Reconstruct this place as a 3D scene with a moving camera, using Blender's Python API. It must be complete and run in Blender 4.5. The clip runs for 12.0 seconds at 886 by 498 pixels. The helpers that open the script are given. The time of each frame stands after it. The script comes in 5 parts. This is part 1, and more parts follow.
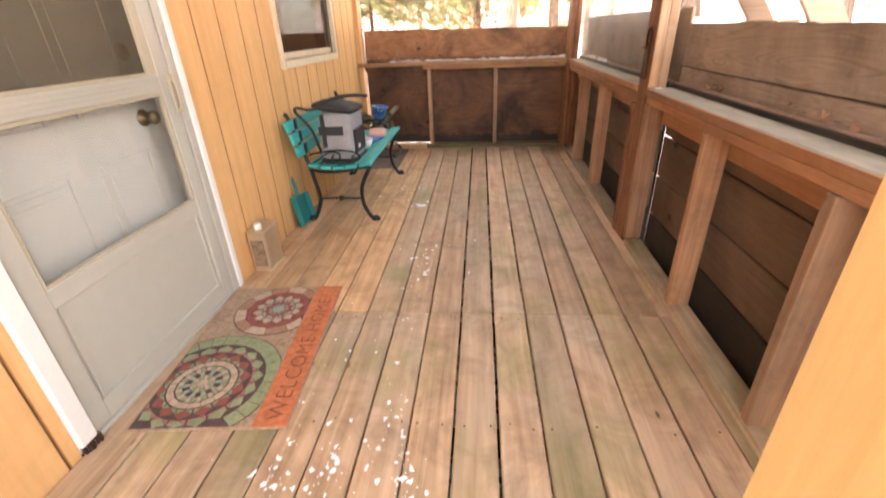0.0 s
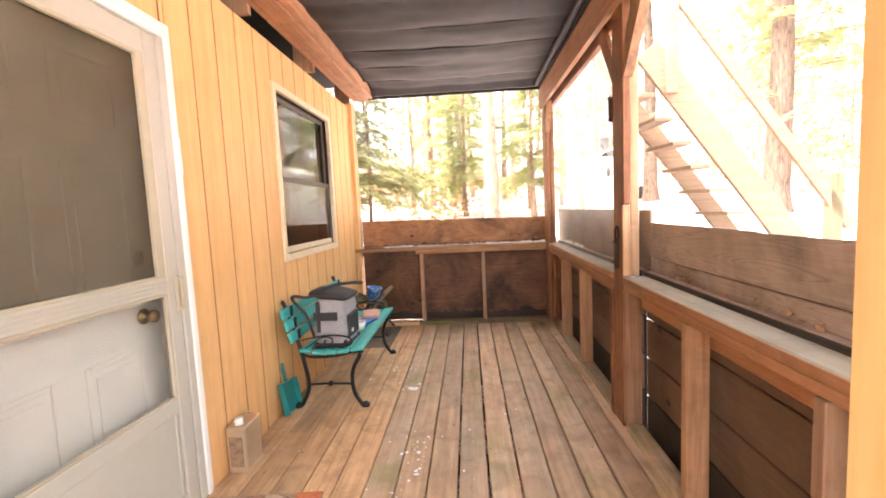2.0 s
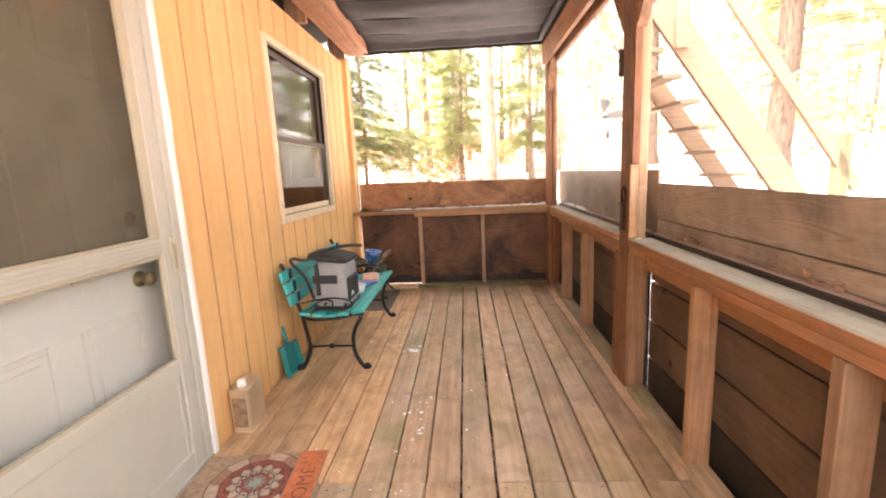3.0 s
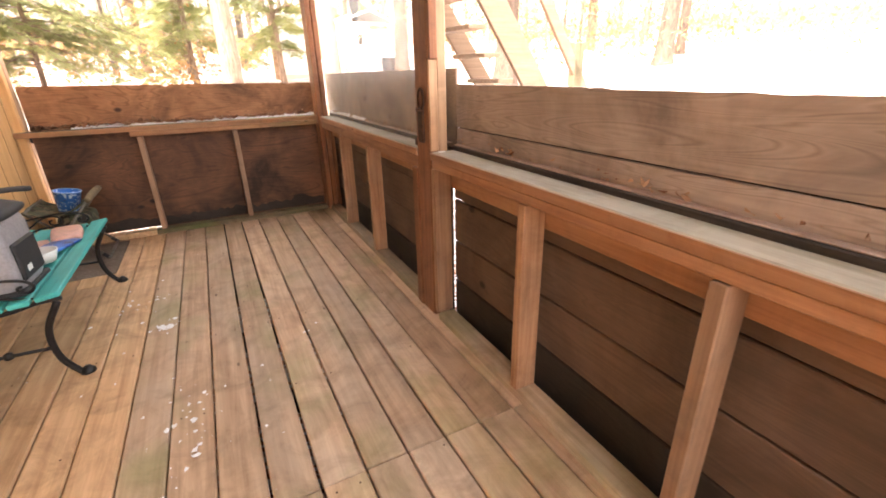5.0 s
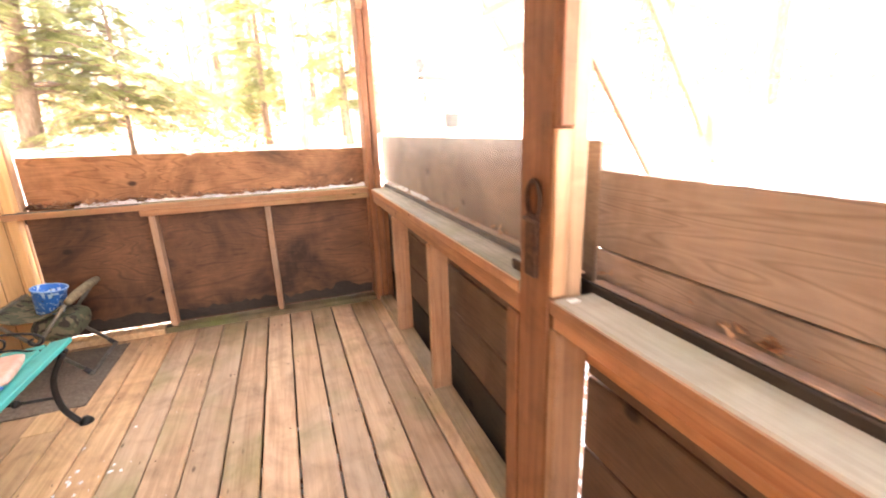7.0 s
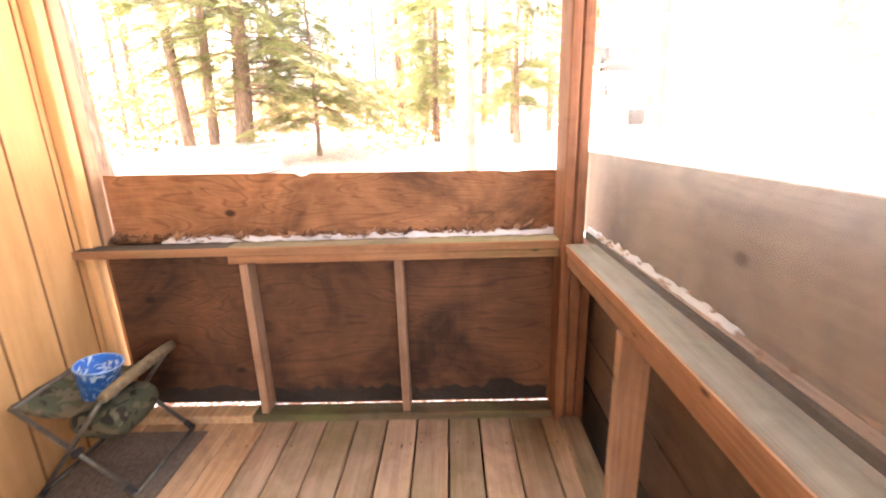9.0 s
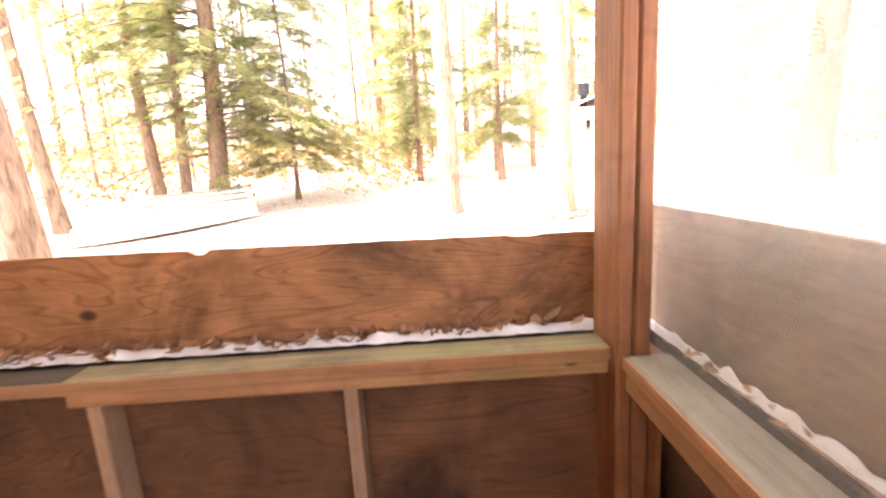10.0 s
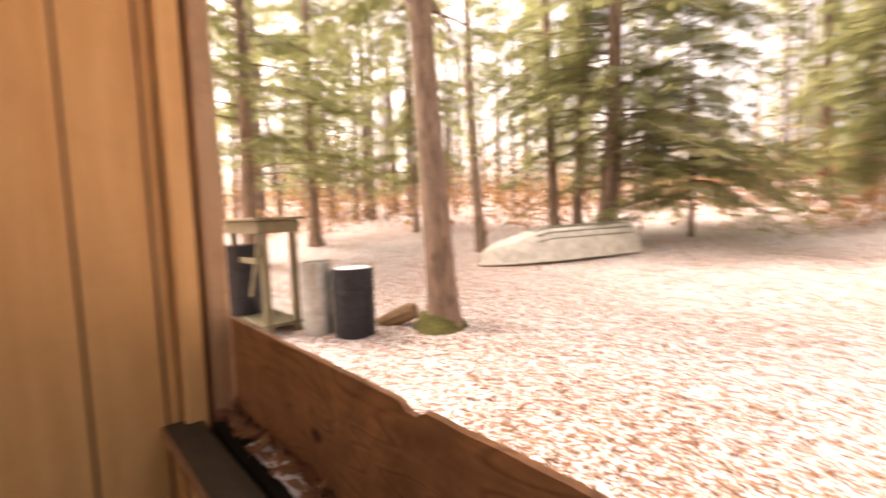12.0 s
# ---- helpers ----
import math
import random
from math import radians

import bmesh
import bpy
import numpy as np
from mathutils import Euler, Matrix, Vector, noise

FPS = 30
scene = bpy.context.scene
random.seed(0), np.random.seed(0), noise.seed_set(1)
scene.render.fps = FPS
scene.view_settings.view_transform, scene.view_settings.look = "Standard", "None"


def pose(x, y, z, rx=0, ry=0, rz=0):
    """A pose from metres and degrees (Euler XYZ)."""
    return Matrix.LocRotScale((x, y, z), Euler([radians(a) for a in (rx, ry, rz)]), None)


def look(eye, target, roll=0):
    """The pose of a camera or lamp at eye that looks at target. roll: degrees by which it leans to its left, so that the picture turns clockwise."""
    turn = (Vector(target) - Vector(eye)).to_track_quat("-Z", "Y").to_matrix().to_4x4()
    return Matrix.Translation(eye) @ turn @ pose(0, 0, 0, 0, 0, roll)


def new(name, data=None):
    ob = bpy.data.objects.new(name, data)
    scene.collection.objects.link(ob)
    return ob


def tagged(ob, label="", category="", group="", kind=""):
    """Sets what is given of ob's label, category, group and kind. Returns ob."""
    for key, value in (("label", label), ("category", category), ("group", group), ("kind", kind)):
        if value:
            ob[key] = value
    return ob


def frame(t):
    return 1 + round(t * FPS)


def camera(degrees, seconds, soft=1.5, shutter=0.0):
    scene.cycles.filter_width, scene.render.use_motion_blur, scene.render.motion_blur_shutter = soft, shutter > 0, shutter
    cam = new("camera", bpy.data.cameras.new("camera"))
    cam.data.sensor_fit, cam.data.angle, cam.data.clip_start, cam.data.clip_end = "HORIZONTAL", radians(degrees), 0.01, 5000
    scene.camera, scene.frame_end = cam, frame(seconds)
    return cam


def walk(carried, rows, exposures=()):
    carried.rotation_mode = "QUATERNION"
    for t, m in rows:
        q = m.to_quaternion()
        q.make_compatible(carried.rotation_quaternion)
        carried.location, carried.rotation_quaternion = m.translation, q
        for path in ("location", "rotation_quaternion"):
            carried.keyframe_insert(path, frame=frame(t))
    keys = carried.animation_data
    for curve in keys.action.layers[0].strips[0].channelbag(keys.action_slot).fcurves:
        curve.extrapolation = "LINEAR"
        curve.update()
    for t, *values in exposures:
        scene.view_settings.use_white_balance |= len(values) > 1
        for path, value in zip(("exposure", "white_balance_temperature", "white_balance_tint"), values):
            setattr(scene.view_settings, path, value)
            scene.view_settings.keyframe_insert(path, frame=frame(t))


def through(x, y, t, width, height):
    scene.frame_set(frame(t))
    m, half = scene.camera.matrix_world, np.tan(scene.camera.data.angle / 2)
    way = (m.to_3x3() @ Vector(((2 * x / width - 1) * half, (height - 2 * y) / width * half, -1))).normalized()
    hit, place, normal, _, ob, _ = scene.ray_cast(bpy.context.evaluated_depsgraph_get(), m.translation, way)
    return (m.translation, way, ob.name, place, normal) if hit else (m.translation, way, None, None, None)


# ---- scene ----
cam = camera(91.2, 12.0, soft=1.8, shutter=0.5)

# seconds, eye, target, roll
PATH = [
    (0, (1.271, 0.495, 1.181), (1.103, 2.271, 0.276), -2.2),
    (0.5, (1.283, 0.496, 1.208), (1.112, 2.364, 0.513), -2.5),
    (1, (1.284, 0.499, 1.245), (1.123, 2.431, 0.756), -2.8),
    (1.5, (1.287, 0.496, 1.27), (1.148, 2.47, 0.983), -2.9),
    (2, (1.288, 0.493, 1.289), (1.164, 2.481, 1.109), -2.7),
    (2.5, (1.275, 0.502, 1.273), (1.146, 2.482, 1.025), -2.6),
    (2.7, (1.255, 0.508, 1.271), (1.104, 2.482, 0.987), -2.8),
    (4.3, (1.24, 0.949, 1.235), (1.899, 2.732, 0.616), -1.0),
    (4.5, (1.232, 1.008, 1.23), (2.016, 2.724, 0.566), -1.3),
    (5, (1.237, 1.09, 1.212), (2.084, 2.739, 0.462), -1.4),
    (5.5, (1.316, 1.226, 1.207), (2.106, 2.91, 0.472), -2.0),
    (6, (1.433, 1.454, 1.228), (2.129, 3.185, 0.508), -1.2),
    (6.5, (1.499, 1.772, 1.25), (2.214, 3.535, 0.633), -1.2),
    (7, (1.563, 2.096, 1.276), (2.21, 3.912, 0.743), -2.1),
    (7.5, (1.658, 2.453, 1.294), (2.065, 4.338, 0.764), -1.1),
    (7.7, (1.672, 2.585, 1.3), (2.006, 4.472, 0.734), -1.1),
    (9.3, (1.664, 3.695, 1.355), (1.605, 5.632, 0.861), -1.7),
    (9.5, (1.667, 3.846, 1.356), (1.644, 5.795, 0.91), -1.4),
    (10, (1.69, 4.209, 1.377), (1.715, 6.175, 1.011), -3.5),
    (10.5, (1.727, 4.565, 1.392), (1.455, 6.518, 1.057), -3.1),
    (11, (1.642, 4.838, 1.407), (1.202, 6.777, 1.199), -2.1),
    (11.5, (1.511, 5.031, 1.424), (0.64, 6.822, 1.24), -3.2),
    (12, (1.541, 5.059, 1.494), (0.074, 6.41, 1.344), -2.1),
]
EXPOSURES = [(0, 3.75, 7000, 14), (1, 4.05, 7000, 16), (1.5, 3.9, 7000, 16), (2, 3.85, 7000, 15), (2.5, 3.85, 7100, 14), (4.5, 3.5, 7200, 16), (5, 3.75, 7200, 16), (5.5, 4.1, 7200, 15), (6, 4.45, 7200, 15), (6.5, 4.65, 7200, 16), (7.5, 4.6, 7200, 18), (9.5, 4.1, 7200, 22), (10.5, 3.55, 7300, 18), (11, 3.0, 7300, 16), (11.5, 2.2, 7700, 18), (12, 1.95, 8300, 25)]
walk(cam, [(t, look(eye, target, roll)) for t, eye, target, roll in PATH], EXPOSURES)

# ---------------------------------------------------------------- light
world = bpy.data.worlds.new("sky")
scene.world = world
world.use_nodes = True
wn = world.node_tree
sky = wn.nodes.new("ShaderNodeTexSky")
sky.sky_type = "NISHITA"
sky.sun_disc = False
SUN_UP, SUN_TURN = radians(48), radians(255)
sky.sun_elevation, sky.sun_rotation = SUN_UP, SUN_TURN
sky.air_density, sky.dust_density, sky.ozone_density = 1.0, 6.0, 0.6
cloud = wn.nodes.new("ShaderNodeHueSaturation")
cloud.inputs["Saturation"].default_value = 0.3
wn.links.new(sky.outputs[0], cloud.inputs["Color"])
wn.links.new(cloud.outputs[0], wn.nodes["Background"].inputs[0])
wn.nodes["Background"].inputs[1].default_value = 0.15
sun = new("sun", bpy.data.lights.new("sun", "SUN"))
sun.data.energy, sun.data.angle, sun.data.color = 0.6, radians(35), (1.0, 0.95, 0.88)
sun.matrix_world = look((0, 0, 0), (-math.sin(SUN_TURN) * math.cos(SUN_UP), -math.cos(SUN_TURN) * math.cos(SUN_UP), -math.sin(SUN_UP)))


# ---------------------------------------------------------------- helpers
def box(bm, a, b, bev=0.003, m=None):
    """A cuboid from corner a to corner b, its edges eased by bev."""
    c = [(a[i] + b[i]) / 2 for i in range(3)]
    s = [abs(b[i] - a[i]) for i in range(3)]
    r = bmesh.ops.create_cube(bm, size=1)
    for v in r["verts"]:
        v.co = Vector([c[i] + v.co[i] * s[i] for i in range(3)])
    if m is not None:
        for v in r["verts"]:
            v.co = m @ v.co
    if bev > 0 and bev < min(s) / 2:
        edges = list({e for v in r["verts"] for e in v.link_edges})
        bmesh.ops.bevel(bm, geom=edges, offset=bev, segments=1, affect="EDGES")
    return bm


def rod(bm, pts, r, n=7, closed=False):
    """A round bar along pts; r is one radius or one for each point."""
    pts = [Vector(p) for p in pts]
    rs = r if isinstance(r, (list, tuple)) else [r] * len(pts)
    rings, up = [], Vector((0, 0, 1))
    k = len(pts)
    for i, p in enumerate(pts):
        if closed:
            d = pts[(i + 1) % k] - pts[i - 1]
        else:
            d = pts[min(i + 1, k - 1)] - pts[max(i - 1, 0)]
        d.normalize()
        if i == 0:
            up = d.orthogonal().normalized()
        up = (up - d * up.dot(d)).normalized()
        side = d.cross(up)
        rings.append([bm.verts.new(p + (up * math.cos(2 * math.pi * j / n) + side * math.sin(2 * math.pi * j / n)) * rs[i]) for j in range(n)])
    for i in range(k if closed else k - 1):
        a, b = rings[i], rings[(i + 1) % k]
        for j in range(n):
            bm.faces.new((a[j], a[(j + 1) % n], b[(j + 1) % n], b[j]))
    if not closed:
        bm.faces.new(rings[0][::-1])
        bm.faces.new(rings[-1])
    return bm


def lathe(bm, profile, n=24, at=(0, 0, 0)):
    """A turned body from (radius, height) pairs."""
    at = Vector(at)
    rings = []
    for r, z in profile:
        rings.append([bm.verts.new(at + Vector((r * math.cos(2 * math.pi * j / n), r * math.sin(2 * math.pi * j / n), z))) for j in range(n)])
    for a, b in zip(rings, rings[1:]):
        for j in range(n):
            bm.faces.new((a[j], a[(j + 1) % n], b[(j + 1) % n], b[j]))
    if profile[0][0] > 1e-4:
        bm.faces.new(rings[0][::-1])
    if profile[-1][0] > 1e-4:
        bm.faces.new(rings[-1])
    return bm


def part(name, bm, material, parent=None, label="", smooth=False):
    """Links a bmesh as one mesh object under a thing or a part."""
    bmesh.ops.recalc_face_normals(bm, faces=bm.faces)
    me = bpy.data.meshes.new(name)
    bm.to_mesh(me)
    bm.free()
    if smooth:
        me.shade_smooth()
    if material:
        me.materials.append(material)
    ob = new(name, me)
    if parent:
        ob.parent = parent
    if label:
        ob["label"] = label
    return ob


def mesh_part(name, verts, faces, material, parent=None, label="", smooth=False):
    me = bpy.data.meshes.new(name)
    me.from_pydata(verts, [], faces)
    me.update()
    if smooth:
        me.shade_smooth()
    me.materials.append(material)
    ob = new(name, me)
    if parent:
        ob.parent = parent
    if label:
        ob["label"] = label
    return ob


def thing(name, label, category, at=(0, 0, 0), group="", kind=""):
    ob = new(name)
    ob.location = at
    ob.empty_display_size = 0.1
    return tagged(ob, label, category, group, kind)


def bar(name, a, b, material, parent=None, bev=0.003, label="", m=None):
    return part(name, box(bmesh.new(), a, b, bev, m), material, parent, label)


# ---------------------------------------------------------------- materials
def base(name, rough=0.6, metal=0.0, spec=0.4):
    m = bpy.data.materials.new(name)
    m.use_nodes = True
    b = m.node_tree.nodes["Principled BSDF"]
    b.inputs["Roughness"].default_value = rough
    b.inputs["Metallic"].default_value = metal
    b.inputs["Specular IOR Level"].default_value = spec
    return m, m.node_tree, b


def node(nt, kind, **inputs):
    n = nt.nodes.new(kind)
    for k, v in inputs.items():
        n.inputs[k.replace("_", " ")].default_value = v
    return n


def coords(nt, scale, spread=9.0):
    """Object coordinates in metres, moved by a chance amount for each object."""
    tc, oi = nt.nodes.new("ShaderNodeTexCoord"), nt.nodes.new("ShaderNodeObjectInfo")
    mul = nt.nodes.new("ShaderNodeMath")
    mul.operation = "MULTIPLY"
    mul.inputs[1].default_value = spread
    nt.links.new(oi.outputs["Random"], mul.inputs[0])
    add = nt.nodes.new("ShaderNodeVectorMath")
    add.operation = "ADD"
    nt.links.new(tc.outputs["Object"], add.inputs[0])
    nt.links.new(mul.outputs[0], add.inputs[1])
    mp = nt.nodes.new("ShaderNodeMapping")
    mp.inputs["Scale"].default_value = scale
    nt.links.new(add.outputs[0], mp.inputs["Vector"])
    return mp.outputs[0], oi


def noise_of(nt, vec, scale, detail=6.0, rough=0.6, dist=0.0):
    n = node(nt, "ShaderNodeTexNoise", Scale=scale, Detail=detail, Roughness=rough, Distortion=dist)
    nt.links.new(vec, n.inputs["Vector"])
    return n.outputs["Fac"]


def ramp(nt, fac, stops):
    r = nt.nodes.new("ShaderNodeValToRGB")
    el = r.color_ramp.elements
    while len(el) < len(stops):
        el.new(0.5)
    for e, (p, c) in zip(el, stops):
        e.position = p
        e.color = (*c, 1) if len(c) == 3 else c
    nt.links.new(fac, r.inputs["Fac"])
    return r.outputs["Color"]


def mix(nt, fac, a, b, how="MIX"):
    n = nt.nodes.new("ShaderNodeMix")
    n.data_type, n.blend_type = "RGBA", how
    for sock, v in ((n.inputs[0], fac), (n.inputs[6], a), (n.inputs[7], b)):
        if isinstance(v, (int, float)):
            sock.default_value = v
        elif isinstance(v, tuple):
            sock.default_value = (*v, 1)
        else:
            nt.links.new(v, sock)
    return n.outputs[2]


def bump(nt, b, fac, strength=0.3, distance=0.002):
    n = node(nt, "ShaderNodeBump", Strength=strength, Distance=distance)
    nt.links.new(fac, n.inputs["Height"])
    nt.links.new(n.outputs[0], b.inputs["Normal"])


def wood(name, dark, light, axis=1, grey=(0.3, 0.27, 0.24), grey_amt=0.35, rough=0.75, vary=0.35, stain=0.5, knots=True, green=0.0, grain=1.0):
    """Sawn timber with its grain along one axis (0, 1, 2): fine lines, weathering in patches, dark stains and knots."""
    m, nt, b = base(name, rough)
    sc = [42.0 * grain] * 3
    sc[axis] = 1.6
    vec, oi = coords(nt, sc)
    g1 = noise_of(nt, vec, 1.0, 5, 0.65, 0.4)
    col = ramp(nt, g1, [(0.28, dark), (0.5, tuple((a + c) / 2 for a, c in zip(dark, light))), (0.74, light)])
    sp = [3.0] * 3
    sp[axis] = 1.1
    wide, _ = coords(nt, sp)
    g2 = noise_of(nt, wide, 1.0, 4, 0.6)
    f = ramp(nt, g2, [(0.42, (0, 0, 0)), (0.68, (1, 1, 1))])
    amt = nt.nodes.new("ShaderNodeMath")
    amt.operation = "MULTIPLY"
    amt.inputs[1].default_value = grey_amt
    nt.links.new(f, amt.inputs[0])
    col = mix(nt, amt.outputs[0], col, grey)
    st, _ = coords(nt, [5.0, 5.0, 5.0], 31.0)
    g3 = noise_of(nt, st, 1.0, 6, 0.7, 0.8)
    col = mix(nt, stain, col, ramp(nt, g3, [(0.3, (0.3, 0.27, 0.24)), (0.55, (1, 1, 1))]), "MULTIPLY")
    if knots:
        ks = [7.0] * 3
        ks[axis] = 2.6
        kv, _ = coords(nt, ks, 17.0)
        vo = node(nt, "ShaderNodeTexVoronoi", Scale=1.0)
        nt.links.new(kv, vo.inputs["Vector"])
        kf = ramp(nt, vo.outputs["Distance"], [(0.025, (1, 1, 1)), (0.06, (0, 0, 0))])
        col = mix(nt, kf, col, tuple(c * 0.35 for c in dark))
    if green:
        gv, _ = coords(nt, [2.2, 2.2, 2.2], 5.0)
        gf = ramp(nt, noise_of(nt, gv, 1.0, 4, 0.6), [(0.5, (0, 0, 0)), (0.72, (green, green, green))])
        col = mix(nt, gf, col, (0.16, 0.2, 0.05))
    val = nt.nodes.new("ShaderNodeMapRange")
    val.inputs[3].default_value, val.inputs[4].default_value = 1 - vary, 1 + vary * 0.6
    nt.links.new(oi.outputs["Random"], val.inputs[0])
    hsv = node(nt, "ShaderNodeHueSaturation")
    nt.links.new(val.outputs[0], hsv.inputs["Value"])
    nt.links.new(col, hsv.inputs["Color"])
    nt.links.new(hsv.outputs[0], b.inputs["Base Color"])
    bump(nt, b, g1, 0.5, 0.0015)
    return m


def plywood(name, dark, light, plane="xz", rough=0.7, soot=0.5, figure=0.72):
    """Veneer with cathedral figure that runs along the sheet, knots and soaked dark patches."""
    m, nt, b = base(name, rough)
    sc = (0.55, 1.0, 3.2) if plane == "xz" else (1.0, 0.4, 4.5)
    vec, oi = coords(nt, sc)
    low = noise_of(nt, vec, 1.7, 2, 0.45, 0.7)
    mul = nt.nodes.new("ShaderNodeMath")
    mul.operation = "MULTIPLY"
    mul.inputs[1].default_value = 14.0
    nt.links.new(low, mul.inputs[0])
    fr = nt.nodes.new("ShaderNodeMath")
    fr.operation = "PINGPONG"
    fr.inputs[1].default_value = 0.5
    nt.links.new(mul.outputs[0], fr.inputs[0])
    fs = (3.0, 60.0, 60.0) if plane == "xz" else (60.0, 3.0, 60.0)
    fv, _ = coords(nt, fs)
    fine = noise_of(nt, fv, 1.0, 4, 0.6)
    col = ramp(nt, fr.outputs[0], [(0.0, tuple(figure * a + (1 - figure) * c for a, c in zip(dark, light))), (0.16, light), (0.5, tuple(0.3 * a + 0.7 * c for a, c in zip(dark, light)))])
    col = mix(nt, 0.3, col, ramp(nt, fine, [(0.3, dark), (0.7, light)]))
    pv, _ = coords(nt, (1.7, 1.7, 1.7), 13.0)
    patch = noise_of(nt, pv, 1.3, 6, 0.65, 0.5)
    col = mix(nt, soot, col, ramp(nt, patch, [(0.36, (0.12, 0.1, 0.09)), (0.62, (1, 1, 1))]), "MULTIPLY")
    kv, _ = coords(nt, (3.0, 3.0, 4.5), 3.0)
    vo = node(nt, "ShaderNodeTexVoronoi", Scale=1.0)
    nt.links.new(kv, vo.inputs["Vector"])
    kf = ramp(nt, vo.outputs["Distance"], [(0.05, (1, 1, 1)), (0.1, (0, 0, 0))])
    col = mix(nt, kf, col, tuple(c * 0.3 for c in dark))
    nt.links.new(col, b.inputs["Base Color"])
    bump(nt, b, fine, 0.3, 0.001)
    return m


def plain(name, color, rough=0.5, metal=0.0, grain=30.0, amount=0.18, rel=0.1, spec=0.4):
    """One colour with fine mottling and a little wear."""
    m, nt, b = base(name, rough, metal, spec)
    v, _ = coords(nt, (1, 1, 1), 7.0)
    f = noise_of(nt, v, grain, 5, 0.6)
    w = noise_of(nt, v, grain * 0.12, 4, 0.6)
    lo = tuple(c * (1 - amount * 1.6) for c in color)
    hi = tuple(min(1, c * (1 + amount)) for c in color)
    col = ramp(nt, f, [(0.3, lo), (0.7, hi)])
    col = mix(nt, amount * 1.5, col, ramp(nt, w, [(0.35, (0.45, 0.42, 0.38)), (0.6, (1, 1, 1))]), "MULTIPLY")
    nt.links.new(col, b.inputs["Base Color"])
    bump(nt, b, f, rel, 0.001)
    return m


M_DECK = wood("deck_wood", (0.34, 0.205, 0.12), (0.64, 0.445, 0.29), 1, (0.46, 0.38, 0.29), 0.5, 0.62, 0.24, 0.5, green=0.45, grain=0.75)
M_DECK_LIT = wood("deck_wood_lit", (0.42, 0.235, 0.115), (0.74, 0.48, 0.27), 1, (0.52, 0.38, 0.25), 0.35, 0.62, 0.24, 0.55, grain=0.75)
M_DECK_NEW = wood("deck_wood_newer", (0.42, 0.25, 0.12), (0.74, 0.5, 0.28), 1, (0.4, 0.3, 0.2), 0.2, 0.7, 0.15, 0.3)
M_SIDING = wood("siding_stain", (0.64, 0.345, 0.135), (0.8, 0.49, 0.22), 2, (0.72, 0.42, 0.18), 0.4, 0.6, 0.05, 0.12, knots=False, grain=0.5)
M_GROOVE = wood("siding_groove", (0.3, 0.14, 0.05), (0.42, 0.21, 0.08), 2, (0.2, 0.1, 0.04), 0.4, 0.8, 0.1, 0.2, knots=False)
M_FRAME_Y = wood("frame_timber", (0.25, 0.105, 0.05), (0.5, 0.255, 0.13), 1, (0.38, 0.26, 0.18), 0.3, 0.62, 0.2, 0.4)
M_FRAME_X = wood("frame_timber_across", (0.3, 0.125, 0.055), (0.56, 0.29, 0.145), 0, (0.4, 0.28, 0.17), 0.3, 0.62, 0.22, 0.4, green=0.3)
M_FRAME_Z = wood("frame_timber_upright", (0.24, 0.12, 0.065), (0.48, 0.285, 0.165), 2, (0.36, 0.28, 0.215), 0.45, 0.65, 0.3, 0.4)
M_LEDGE = wood("ledge_weathered", (0.22, 0.185, 0.14), (0.41, 0.36, 0.285), 1, (0.36, 0.34, 0.27), 0.6, 0.75, 0.12, 0.35, knots=False, green=0.3)
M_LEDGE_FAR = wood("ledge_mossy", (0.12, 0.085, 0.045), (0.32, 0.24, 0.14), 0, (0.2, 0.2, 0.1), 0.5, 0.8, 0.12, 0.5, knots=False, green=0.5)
M_LEDGE_DARK = wood("ledge_dark", (0.03, 0.022, 0.016), (0.1, 0.075, 0.05), 0, (0.06, 0.055, 0.035), 0.5, 0.8, 0.1, 0.5, knots=False)
M_STRIP_LIT = wood("strip_top_lit", (0.3, 0.2, 0.15), (0.56, 0.4, 0.32), 1, (0.3, 0.26, 0.22), 0.4, 0.8, 0.1, 0.6, knots=False)
M_PLATE_DAMP_SHADE = wood("sill_plate_moss_shade", (0.1, 0.075, 0.04), (0.27, 0.2, 0.12), 0, (0.12, 0.12, 0.06), 0.6, 0.8, 0.2, 0.6, knots=False, green=0.6)
M_PLATE = wood("sill_plate_wood", (0.3, 0.21, 0.13), (0.56, 0.43, 0.3), 1, (0.33, 0.31, 0.24), 0.6, 0.8, 0.2, 0.4, green=0.4)
M_POST_DARK = wood("post_red_brown", (0.15, 0.055, 0.026), (0.38, 0.17, 0.078), 2, (0.22, 0.11, 0.065), 0.35, 0.6, 0.15, 0.5)
M_POST_PALE = wood("post_pale", (0.34, 0.19, 0.1), (0.6, 0.375, 0.215), 2, (0.5, 0.38, 0.27), 0.3, 0.6, 0.1, 0.35)
M_YELLOW = wood("new_pine", (0.58, 0.42, 0.18), (0.76, 0.58, 0.3), 2, (0.66, 0.5, 0.26), 0.2, 0.6, 0.03, 0.1, knots=False, grain=0.6)
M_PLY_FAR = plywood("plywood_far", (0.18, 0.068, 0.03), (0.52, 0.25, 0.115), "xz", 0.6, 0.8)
M_PLY_LOW = plywood("plywood_dark", (0.05, 0.021, 0.011), (0.2, 0.086, 0.042), "xz", 0.65, 0.9)
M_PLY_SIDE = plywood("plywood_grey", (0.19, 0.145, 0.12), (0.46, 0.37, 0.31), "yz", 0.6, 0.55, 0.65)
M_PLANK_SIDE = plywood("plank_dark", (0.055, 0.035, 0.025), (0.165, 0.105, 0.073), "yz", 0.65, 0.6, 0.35)
